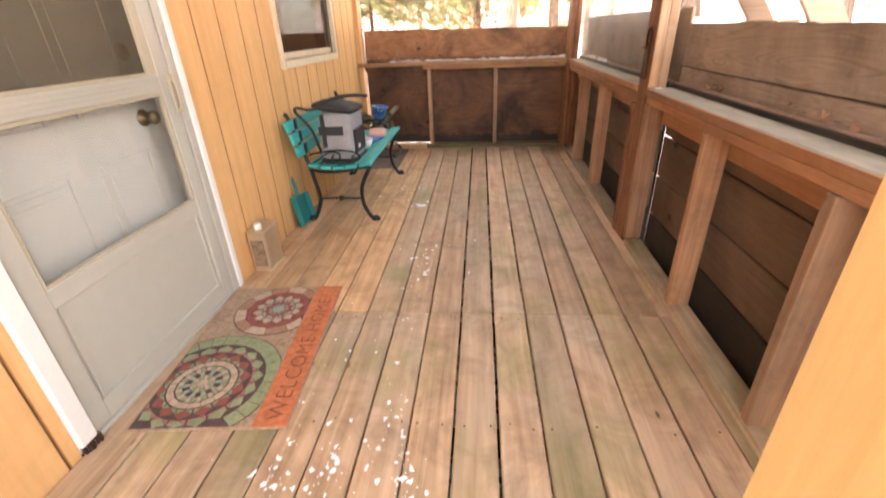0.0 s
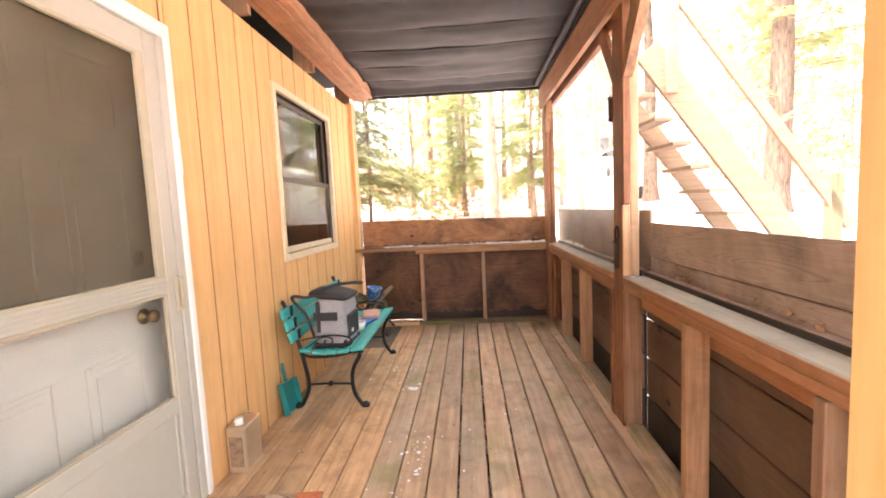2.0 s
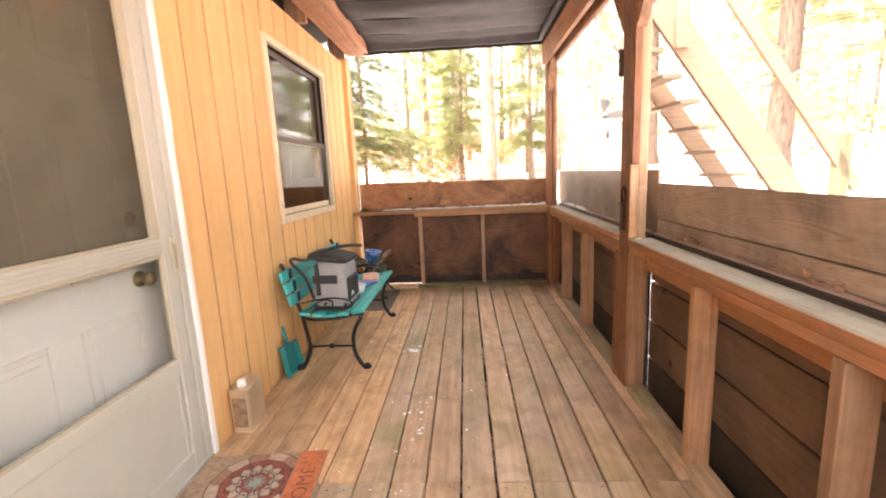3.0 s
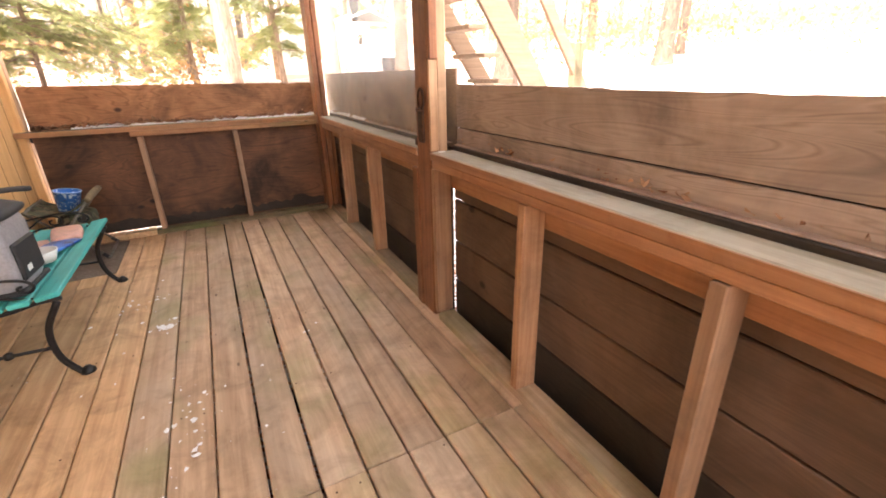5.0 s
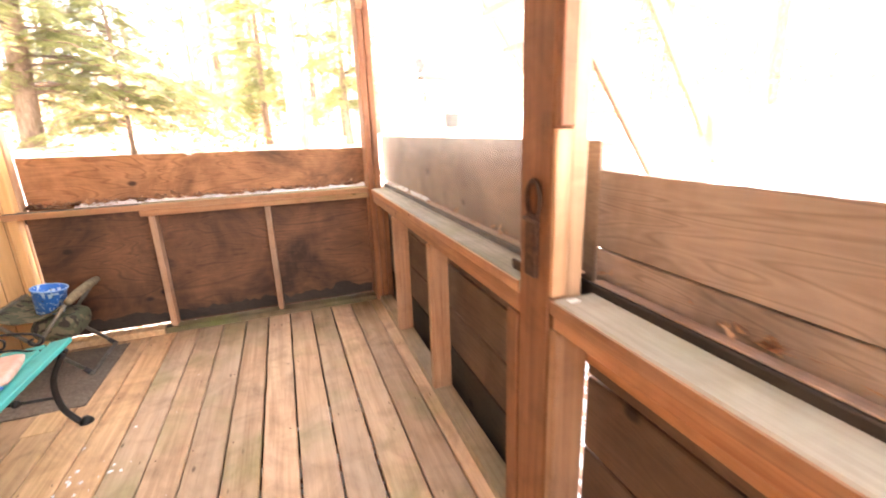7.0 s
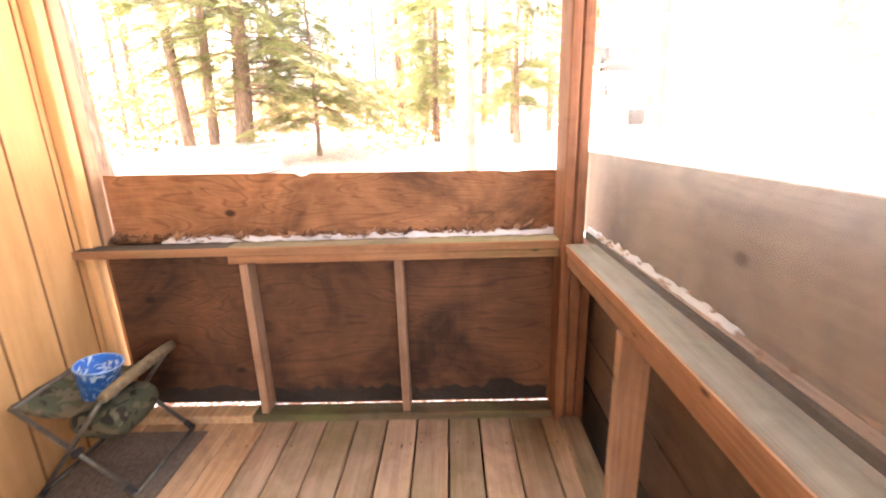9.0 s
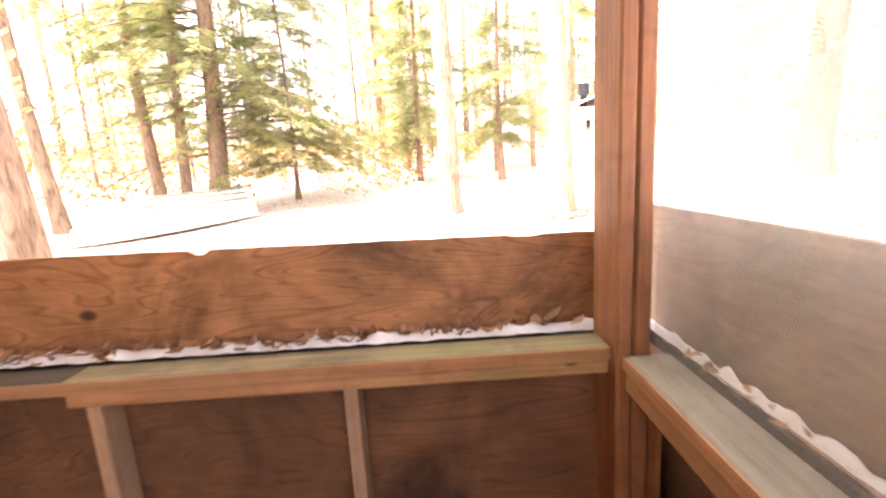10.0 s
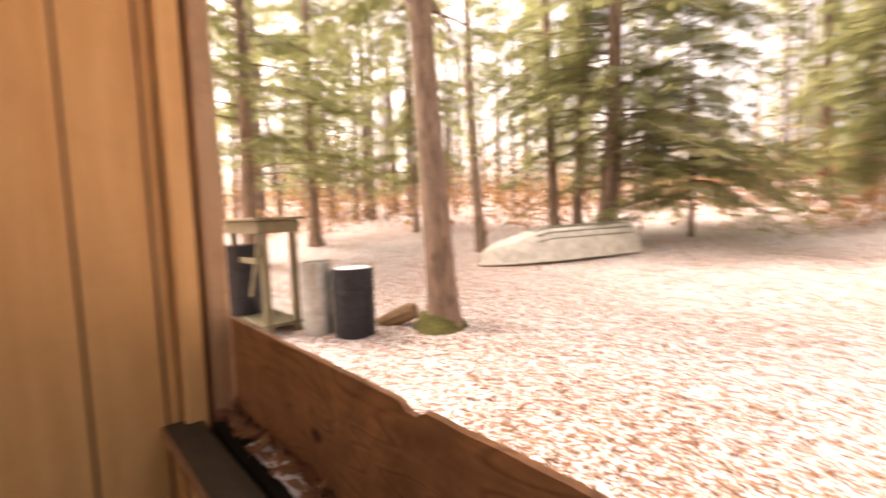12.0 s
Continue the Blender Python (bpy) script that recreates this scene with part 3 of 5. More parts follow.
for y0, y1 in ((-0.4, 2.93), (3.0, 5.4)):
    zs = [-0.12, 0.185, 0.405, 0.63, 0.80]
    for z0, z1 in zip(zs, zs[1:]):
        # Bottom plank is coloured black for its shade as well as mould.
        bar("plank", (2.27, y0 + (0.02 if y0 > 0 else 0), z0 + 0.004), (2.288, y1 + (0.013 if y1 < 3 else 0), z1 - 0.004), M_PLANK_SIDE if z0 > 0.1 else M_MOULD_SHADE, side, 0.004)
    # Strip's dark front and thin pale top carry shade and light in their colours.
    bar("drip_strip", (2.2535, y0, 0.80), (2.272, y1, 0.893), M_MOULD_SHADE, side, 0.003)
    bar("plank_cap", (2.262, y0, 0.8935), (2.292, y1, 0.899), M_STRIP_LIT, side, 0.002)
    # Added dark sheet behind the planks blocks daylight in their joints.
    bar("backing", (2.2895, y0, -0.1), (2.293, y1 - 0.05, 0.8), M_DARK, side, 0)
bar("plank_joint_cover", (2.294, 2.9, 0.785), (2.303, 3.06, 0.872), M_MOULD_SHADE, side, 0.002)
bar("corner_filler", (2.228, 5.402, 0.0), (2.3, 5.417, 0.86), M_PLANK_SIDE, side)
# Unseen dark strip, added so no sky glints through the panel seam.
bar("seam_backing", (2.321, -0.4, 0.93), (2.3245, 2.978, 1.0), M_DARK, side, 0)
bar("upper_plank", (2.305, -0.4, 0.85), (2.32, 2.978, 0.966), M_PLY_SIDE, side, 0.003)


def make_side_ply():
    bm = bmesh.new()
    n, y0, y1 = 120, -0.4, 2.978
    rows = []
    for i in range(n + 1):
        y = y0 + (y1 - y0) * i / n
        top = 1.163 + 0.004 * noise.noise(Vector((y * 11, 4, 0))) - (0.005 if y < 2.05 else 0)
        rows.append([bm.verts.new((x, y, z)) for x, z in ((2.305, 0.972), (2.305, top), (2.32, top), (2.32, 0.972))])
    for a, b in zip(rows, rows[1:]):
        for k in range(4):
            bm.faces.new((a[k], a[(k + 1) % 4], b[(k + 1) % 4], b[k]))
    bm.faces.new(rows[0])
    bm.faces.new(rows[-1][::-1])
    return bm


part("upper_panel", make_side_ply(), M_PLY_SIDE, side)
bar("upper_panel_grey", (2.306, 2.984, 0.85), (2.32, 5.62, 1.236), M_GREY_PANEL, side, 0.003)

side.rotation_euler = (0, 0, radians(-0.7))
side.location = Vector((2.13, 3.7, 0)) - Matrix.Rotation(radians(-0.7), 3, "Z") @ Vector((2.13, 3.7, 0))

# Added board and sheet stop daylight showing through the deck gaps.
light_board = bar("trim", (-0.16, 5.418, -0.3), (2.3, 5.436, -0.006), M_DARK, None, 0)
tagged(light_board, "dark board added under the deck edge to block light", "skirting", kind="structure")
soil = bar("deck_underside", (-0.16, -1.6, -0.175), (2.268, 5.417, -0.145), M_DARK, None, 0)
tagged(soil, "dark sheet added under the deck to keep board gaps dark", "soil", kind="structure")

# posts and braces on the open side
post = thing("post_side", "red-brown timber post with pale boards nailed on", "post", kind="structure")
bar("post_front", (2.126, 2.934, 0.0), (2.166, 3.07, 2.35), M_POST_DARK, post, 0.005)
bar("post_strip", (2.1275, 2.906, 1.272), (2.1655, 2.9325, 2.35), M_POST_DARK, post, 0.003)
bar("post_back", (2.168, 2.924, 0.0), (2.217, 3.07, 2.35), M_POST_PALE, post, 0.006)
bar("post_near_board", (2.125, 2.915, 0.878), (2.166, 2.932, 1.268), M_POST_PALE, post, 0.003)
post2 = thing("post_corner", "brown timber corner post of two boards", "post", kind="structure")
bar("post_board", (2.134, 5.25, 0.0), (2.176, 5.42, 2.35), M_POST_DARK, post2, 0.006)
bar("post_block", (2.2285, 5.25, 0.0), (2.262, 5.4, 0.872), M_POST_DARK, post2, 0.003)
bar("post_board", (2.182, 5.256, 0.0), (2.226, 5.42, 2.35), M_POST_DARK, post2, 0.006)


def brace(y0, z0, y1, z1, x0, x1, w, material, parent):
    d = Vector((0, y1 - y0, z1 - z0))
    m = Matrix.Translation((0, y0, z0)) @ Matrix.Rotation(math.atan2(d.z, d.y), 4, "X")
    bar("brace", (x0, 0, -w / 2), (x1, d.length, w / 2), material, parent, 0.004, m=m)


brace(2.95, 1.98, 2.62, 2.38, 2.136, 2.176, 0.12, M_FRAME_Z, post)
brace(3.07, 1.98, 3.36, 2.36, 2.14, 2.174, 0.09, M_POST_DARK, post)
brace(5.27, 2.08, 5.08, 2.36, 2.14, 2.174, 0.08, M_FRAME_Z, post2)

sheet_v, sheet_f = [], []
for j in range(31):
    for k in range(11):
        y, z = 3.08 + 2.165 * j / 30, 0.87 + 1.44 * k / 10
        sheet_v.append((2.228 + 0.006 * noise.noise(Vector((y * 3, z * 1.2, 0))), y, z))
for j in range(30):
    for k in range(10):
        a = j * 11 + k
        sheet_f.append((a, a + 1, a + 12, a + 11))
sheet = mesh_part("plastic_sheet", sheet_v, sheet_f, M_FILM, smooth=True)
tagged(sheet, "milky plastic sheet stretched over the side opening", "plastic sheet")

# new pine post at the entry
yp = bar("post_entry", (1.632, 0.755, 0.0), (1.722, 0.905, 2.6), M_YELLOW, None, 0.005)
tagged(yp, "new yellow pine post at the porch entry", "post", kind="structure")

# ---------------------------------------------------------------- window
win = thing("window_1", "white-trimmed double-hung window with a dark sash", "window", kind="structure")
y0, y1, z0, z1 = WIN
for a, b in (((-0.018, y0, z0), (0.016, y0 + 0.045, z1)), ((-0.018, y1 - 0.045, z0), (0.016, y1, z1)),
             ((-0.018, y0 + 0.045, z1 - 0.045), (0.016, y1 - 0.045, z1)), ((-0.018, y0 + 0.045, z0), (0.02, y1 - 0.045, z0 + 0.05))):
    bar("window_trim", a, b, M_WINTRIM, win, 0.003)
ya, yb, za, zb = y0 + 0.05, y1 - 0.05, z0 + 0.055, z1 - 0.05
zm = 1.56
for x, lo, hi in ((-0.055, zm - 0.02, zb), (-0.03, za, zm + 0.02)):
    sash = bar("sash", (x - 0.012, ya, lo), (x + 0.012, ya + 0.04, hi), M_SASH, win, 0.002)
    bar("sash_stile", (x - 0.012, yb - 0.04, lo), (x + 0.012, yb, hi), M_SASH, sash, 0.002)
    bar("sash_rail", (x - 0.012, ya + 0.04, lo), (x + 0.012, yb - 0.04, lo + 0.04), M_WINTRIM, sash, 0.002)
    bar("sash_rail", (x - 0.012, ya + 0.04, hi - 0.035), (x + 0.012, yb - 0.04, hi), M_SASH, sash, 0.002)
    bar("pane", (x - 0.002, ya + 0.041, lo + 0.041), (x + 0.002, yb - 0.041, hi - 0.036), M_GLASS_OLD, win, 0)
bar("window_sill", (-0.14, ya, z0 + 0.005), (0.0, yb, z0 + 0.05), M_WINTRIM, win, 0.002)
# Dark box added behind the panes, its colour standing for a dim room.
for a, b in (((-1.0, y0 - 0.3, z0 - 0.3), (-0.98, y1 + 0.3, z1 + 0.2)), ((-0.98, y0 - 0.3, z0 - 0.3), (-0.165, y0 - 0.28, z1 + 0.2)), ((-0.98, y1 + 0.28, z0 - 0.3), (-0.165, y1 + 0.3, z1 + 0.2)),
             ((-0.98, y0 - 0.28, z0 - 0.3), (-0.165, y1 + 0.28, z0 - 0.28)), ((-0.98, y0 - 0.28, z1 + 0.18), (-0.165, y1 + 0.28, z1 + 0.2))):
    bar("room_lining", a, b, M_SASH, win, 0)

# ---------------------------------------------------------------- door
door = thing("door_1", "white storm door with a panelled door behind it, shut", "door", kind="structure")
for a, b in (((-0.15, 2.358, 0.0), (0.018, 2.392, 2.14)), ((-0.15, 1.345, 0.0), (0.018, 1.405, 2.14)), ((-0.15, 1.405, 2.075), (0.018, 2.358, 2.14))):
    bar("casing", a, b, M_WHITE, door, 0.004)
rag = bmesh.new()
for k in range(22):
    z = 1.5 + 0.6 * k / 22
    w = 0.008 + 0.016 * abs(noise.noise(Vector((0, 0, z * 5)))) + (0.012 if k < 6 else 0)
    box(rag, (0.0, 2.392, z), (0.004, 2.392 + w, z + 0.029), 0)
part("caulk", rag, M_WHITE, door, "ragged white caulk along the casing")
for k, (lo, hi) in enumerate(((0.0, 0.62),)):
    rag = bmesh.new()
    for i in range(16):
        z = lo + (hi - lo) * i / 16
        box(rag, (0.0, 2.392, z), (0.004, 2.402 + 0.012 * abs(noise.noise(Vector((3, 0, z * 6)))), z + 0.04), 0)
    part("caulk", rag, M_WHITE, door)
bar("storm_frame", (-0.15, 2.3145, 0.0), (0.01, 2.357, 2.074), M_ALU, door, 0.003)
bar("storm_stile", (-0.03, 2.237, 0.02), (0.004, 2.31, 2.07), M_ALU, door, 0.004)
bar("storm_stile", (-0.03, 1.41, 0.02), (0.004, 1.478, 2.07), M_ALU, door, 0.004)
for z0, z1 in ((0.02, 0.1), (0.468, 0.533), (0.992, 1.058), (1.972, 2.07)):
    bar("storm_rail", (-0.03, 1.478, z0), (0.003, 2.237, z1), M_ALU, door, 0.003)
for z in (1.0, 1.016, 1.032, 1.048):
    bar("rail_rib", (0.003, 1.478, z - 0.004), (0.008, 2.237, z + 0.004), M_ALU, door, 0.001)
bar("kick_panel", (-0.022, 1.478, 0.1), (-0.008, 2.237, 0.468), M_ALU, door, 0.001)
for y in (1.49, 2.21):
    bar("kick_molding", (-0.008, y, 0.1), (-0.001, y + 0.012, 0.468), M_ALU, door, 0.001)
bar("lower_pane", (-0.02, 1.478, 0.533), (-0.016, 2.237, 0.992), M_GLASS, door, 0).visible_shadow = False
bar("screen", (-0.02, 1.478, 1.058), (-0.019, 2.237, 1.972), M_SCREEN, door, 0)
for z0, z1, e in ((0.533, 0.992, 0.012), (1.058, 1.972, 0.042)):
    for a, b in (((-0.016, 1.478, z0), (0.002, 1.478 + e, z1)), ((-0.016, 2.237 - e, z0), (0.002, 2.237, z1)), ((-0.016, 1.478 + e, z0), (0.002, 2.237 - e, z0 + 0.012)), ((-0.016, 1.478 + e, z1 - 0.012), (0.002, 2.237 - e, z1))):
        bar("glazing_bead", a, b, M_BEAD, door, 0.002)
inner = bar("inner_door", (-0.14, 1.405, 0.0), (-0.10, 2.314, 2.075), M_DOOR, door, 0.002, "white six-panel door")
for ya, yb in ((1.52, 1.80), (1.91, 2.19)):
    for za, zb in ((0.18, 0.78), (0.95, 1.52), (1.66, 1.92)):
        bm = bmesh.new()
        for a, b in (((ya, za), (ya + 0.02, zb)), ((yb - 0.02, za), (yb, zb)), ((ya + 0.02, za), (yb - 0.02, za + 0.02)), ((ya + 0.02, zb - 0.02), (yb - 0.02, zb))):
            box(bm, (-0.10, a[0], a[1]), (-0.092, b[0], b[1]), 0.003)
        box(bm, (-0.10, ya + 0.045, za + 0.045), (-0.094, yb - 0.045, zb - 0.045), 0.005)
        part("door_panel", bm, M_DOOR, inner)
m = Matrix.Translation((-0.10, 2.213, 1.145)) @ Matrix.Rotation(radians(90), 4, "Y")
db = lathe(bmesh.new(), [(0.032, 0), (0.032, 0.008), (0.024, 0.014), (0.012, 0.018), (0.0, 0.019)], 20)
bmesh.ops.transform(db, matrix=m, verts=db.verts)
part("deadbolt", db, M_BRASS, inner, "brass deadbolt", True)
m = Matrix.Translation((-0.10, 2.213, 0.9)) @ Matrix.Rotation(radians(90), 4, "Y")
kb = lathe(bmesh.new(), [(0.033, 0), (0.033, 0.006), (0.013, 0.012), (0.012, 0.03), (0.024, 0.036), (0.028, 0.048), (0.024, 0.058), (0.0, 0.062)], 20)
bmesh.ops.transform(kb, matrix=m, verts=kb.verts)
part("door_knob", kb, M_BRASS, inner, "tarnished round door knob", True)
hd = bmesh.new()
box(hd, (0.004, 2.278, 0.90), (0.016, 2.303, 1.06), 0.004)
box(hd, (0.016, 2.281, 0.905), (0.028, 2.300, 0.925), 0.003)
box(hd, (0.016, 2.281, 1.03), (0.036, 2.300, 1.055), 0.004)
box(hd, (0.027, 2.284, 0.91), (0.036, 2.297, 1.045), 0.003)
part("storm_latch", hd, M_BEAD, door, "pull handle latch of the storm door")
rot = bmesh.new()
for k in range(7):
    box(rot, (0.002 + 0.003 * (k % 2), 1.345 + 0.01 * k, 0.0), (0.022 + 0.004 * (k % 3), 1.353 + 0.01 * k, 0.03 + 0.03 * abs(noise.noise(Vector((k, 1, 2))))), 0.002)
part("rotted_edge", rot, M_RUST, door, "rotted splinters at the foot of the casing")

# ---------------------------------------------------------------- welcome mat
mat_thing = thing("doormat", "patterned rubber welcome mat before the storm door", "doormat", (0.078, 1.43, 0))
mat_thing.rotation_euler = (0, 0, radians(4.5))
MW, ML = 0.555, 0.90
bar("mat_base", (0, 0, 0.0), (MW, ML, 0.009), plain("mat_tan", (0.4, 0.27, 0.18), 0.85, 0, 60, 0.2, 0.4), mat_thing, 0.003)
bar("mat_border", (0.432, 0.004, 0.009), (MW - 0.003, ML - 0.004, 0.0115), plain("mat_terracotta", (0.55, 0.17, 0.075), 0.85, 0, 50, 0.18, 0.3), mat_thing, 0.001)
mat_cols = {k: plain("mat_" + k, c, 0.85, 0, 50, 0.15, 0.3) for k, c in (("green", (0.27, 0.3, 0.17)), ("dark", (0.09, 0.055, 0.05)), ("cream", (0.5, 0.36, 0.27)), ("rose", (0.38, 0.17, 0.14)), ("rust", (0.36, 0.2, 0.13)), ("teal", (0.3, 0.34, 0.28)), ("red", (0.28, 0.085, 0.065)), ("ink", (0.22, 0.075, 0.045)))}


def on_mat(x, y):
    return min(max(x, 0.01), 0.428), min(max(y, 0.01), ML - 0.01)


def mandala(cx, cy, radius, rings):
    """A dark round ground with raised cells in rings, cut off at the mat's edges; rings: (inner, outer, cells, colours, shape)."""
    cells = {k: bmesh.new() for k in mat_cols}

    def cell(col, q, z=0.0112):
        mx, my = sum(p[0] for p in q) / len(q), sum(p[1] for p in q) / len(q)
        if on_mat(mx, my) != (mx, my):
            return
        bm = cells[col]
        vs = [bm.verts.new((*on_mat(*p), z)) for p in q]
        lo = [bm.verts.new((v.co.x, v.co.y, 0.008)) for v in vs]
        bm.faces.new(vs)
        for k in range(len(q)):
            n = (k + 1) % len(q)
            bm.faces.new((vs[k], lo[k], lo[n], vs[n]))

    def polar(r, a):
        return cx + r * math.cos(a), cy + r * math.sin(a)

    cell("dark", [polar(radius, 2 * math.pi * j / 72) for j in range(72)], 0.0102)
    for r0, r1, n, cols, shape in rings:
        for j in range(n):
            a0, a1 = 2 * math.pi * j / n, 2 * math.pi * (j + 1) / n
            am, g = (a0 + a1) / 2, 0.0016 / max(r1, 0.03)
            if shape == "block":
                cell(cols[j % len(cols)], [polar(r0 + 0.001, a0 + g), polar(r0 + 0.001, a1 - g), polar(r1 - 0.001, a1 - g), polar(r1 - 0.001, am), polar(r1 - 0.001, a0 + g)])
            else:
                rm = (r0 + r1) / 2
                cell(cols[0], [polar(r0 + 0.002, am), polar(rm, a1 - 2 * g), polar(r1 - 0.002, am), polar(rm, a0 + 2 * g)])
                cell(cols[1], [polar(r0 + 0.002, a0 + 2.5 * g), polar(r0 + 0.002, am - 2 * g), polar(rm - 0.004, a0 + 2.5 * g)])
                cell(cols[1], [polar(r0 + 0.002, a1 - 2.5 * g), polar(rm - 0.004, a1 - 2.5 * g), polar(r0 + 0.002, am + 2 * g)])
                cell(cols[2], [polar(r1 - 0.002, a0 + 2 * g), polar(rm + 0.004, a0 + 2 * g), polar(r1 - 0.002, am - 2 * g)])
                cell(cols[2], [polar(r1 - 0.002, a1 - 2 * g), polar(r1 - 0.002, am + 2 * g), polar(rm + 0.004, a1 - 2 * g)])
    for k, bm in cells.items():
        if bm.verts:
            tagged(part("mat_pattern", bm, mat_cols[k], mat_thing, "raised " + k + " ornament"), kind="stuff")
        else:
            bm.free()


mandala(0.165, 0.215, 0.288, [(0.0, 0.022, 7, ["cream"], "block"), (0.022, 0.046, 13, ["green", "cream"], "block"), (0.046, 0.07, 20, ["teal", "dark"], "block"), (0.07, 0.094, 27, ["green", "cream"], "block"), (0.099, 0.124, 16, ["cream"], "block"),
                              (0.128, 0.175, 14, ["red", "green", "dark"], "lattice"), (0.175, 0.222, 18, ["green", "rose", "dark"], "lattice"), (0.227, 0.285, 30, ["green"], "block")])
mandala(0.29, 0.70, 0.2, [(0.0, 0.03, 8, ["teal"], "block"), (0.03, 0.075, 10, ["red", "teal", "cream"], "lattice"), (0.075, 0.118, 12, ["cream", "teal", "red"], "lattice"), (0.122, 0.146, 9, ["red"], "block"), (0.15, 0.197, 12, ["cream", "rust"], "block")])
txt = bpy.data.curves.new("lettering", "FONT")
txt.body, txt.size, txt.extrude, txt.space_character, txt.offset = "WELCOME HOME", 0.088, 0.0005, 1.1, -0.0012
txt.materials.append(mat_cols["ink"])
lt = new("lettering", txt)
lt.parent = mat_thing
lt.location, lt.rotation_euler = (0.528, 0.03, 0.0118), (0, 0, radians(90))

# ---------------------------------------------------------------- bench
bench = thing("garden_bench", "turquoise slatted garden bench with black cast-iron ends", "bench", (0, 0, 0))
SEAT = [(0.13, 0.385), (0.215, 0.372), (0.30, 0.37), (0.385, 0.377), (0.475, 0.392)]
for k, (x, z) in enumerate(SEAT):
    tilt = radians([6, 4, 0, -5, -9][k])
    w = 0.036 if k < 4 else 0.042
    m = Matrix.Translation((x + w, 0, z + 0.01)) @ Matrix.Rotation(tilt, 4, "Y")
    bar("seat_slat", (-w, 3.235, -0.011), (w, 4.395, 0.011), M_TURQ, bench, 0.004, m=m)
for k, (x, z) in enumerate(((0.105, 0.505), (0.085, 0.585), (0.062, 0.66))):
    m = Matrix.Translation((x, 0, z)) @ Matrix.Rotation(radians(-14), 4, "Y")
    bar("back_slat", (-0.01, 3.16, -0.034), (0.012, 4.43, 0.034), M_TURQ, bench, 0.005, m=m)


def curve_pts(keys, n=7):
    """A smooth line through the key points."""
    out = []
    ks = [Vector(k) for k in keys]
    ks = [ks[0] * 2 - ks[1]] + ks + [ks[-1] * 2 - ks[-2]]
    for i in range(1, len(ks) - 2):
        p0, p1, p2, p3 = ks[i - 1:i + 3]
        for j in range(n):
            t = j / n
            out.append(0.5 * ((2 * p1) + (p2 - p0) * t + (2 * p0 - 5 * p1 + 4 * p2 - p3) * t * t + (3 * p1 - p0 - 3 * p2 + p3) * t ** 3))
    out.append(ks[-2])
    return out


for y in (3.275, 4.345):
    bm = bmesh.new()
    rod(bm, curve_pts([(0.54, y, 0.006), (0.515, y, 0.02), (0.47, y, 0.11), (0.47, y, 0.24), (0.53, y, 0.36)]), 0.014, 8)
    lathe(bm, [(0.0, 0), (0.03, 0.0), (0.028, 0.012), (0.012, 0.03), (0.0, 0.032)], 12, (0.545, y, 0.0))
    leg = part("front_leg", bm, M_IRON, bench, smooth=True)
    bm = bmesh.new()
    rod(bm, curve_pts([(0.09, y, 0.006), (0.12, y, 0.03), (0.165, y, 0.15), (0.145, y, 0.3), (0.12, y, 0.42), (0.075, y, 0.58), (0.035, y, 0.71), (0.02, y, 0.725)]), 0.014, 8)
    lathe(bm, [(0.0, 0), (0.03, 0.0), (0.028, 0.012), (0.012, 0.03), (0.0, 0.032)], 12, (0.085, y, 0.0))
    part("rear_leg", bm, M_IRON, bench, smooth=True)
    bm = bmesh.new()
    rod(bm, curve_pts([(0.135, y, 0.36), (0.22, y, 0.345), (0.36, y, 0.35), (0.47, y, 0.372), (0.55, y, 0.375)]), 0.011, 8)
    rod(bm, [(0.16, y, 0.155), (0.3, y, 0.16), (0.465, y, 0.155)], 0.008, 6)
    lathe(bm, [(0.0, -0.02), (0.016, -0.012), (0.018, 0.0), (0.016, 0.012), (0.0, 0.02)], 10, (0.315, y, 0.16))
    part("seat_bearer", bm, M_IRON, bench, smooth=True)
    bm = bmesh.new()
    for r_, keys in ((0.006, ((0.13, 0.46), (0.2, 0.475), (0.34, 0.49), (0.44, 0.478), (0.48, 0.45), (0.465, 0.425), (0.435, 0.425), (0.428, 0.445), (0.445, 0.452))), (0.005, ((0.14, 0.40), (0.2, 0.43), (0.25, 0.465), (0.3, 0.48), (0.345, 0.465), (0.335, 0.43), (0.3, 0.43), (0.292, 0.45), (0.308, 0.456))), (0.005, ((0.18, 0.395), (0.26, 0.415), (0.36, 0.415), (0.42, 0.4), (0.5, 0.388)))):
        rod(bm, curve_pts([(x, y, z) for x, z in keys]), r_, 6)
    part("armrest", bm, M_IRON, bench, "scrolled iron armrest", smooth=True)
    bm = bmesh.new()
    for k in range(3):
        box(bm, (0.118 - 0.021 * k, y - 0.014, 0.475 + 0.078 * k), (0.131 - 0.021 * k, y + 0.014, 0.545 + 0.078 * k), 0.003)
    part("back_strap", bm, M_IRON, bench)

# bag on the bench
bag = thing("roll_top_bag", "grey waterproof roll-top backpack standing on the bench", "backpack", (0.335, 3.43, 0.405))
BT = Matrix.Rotation(radians(-4), 4, "Z")


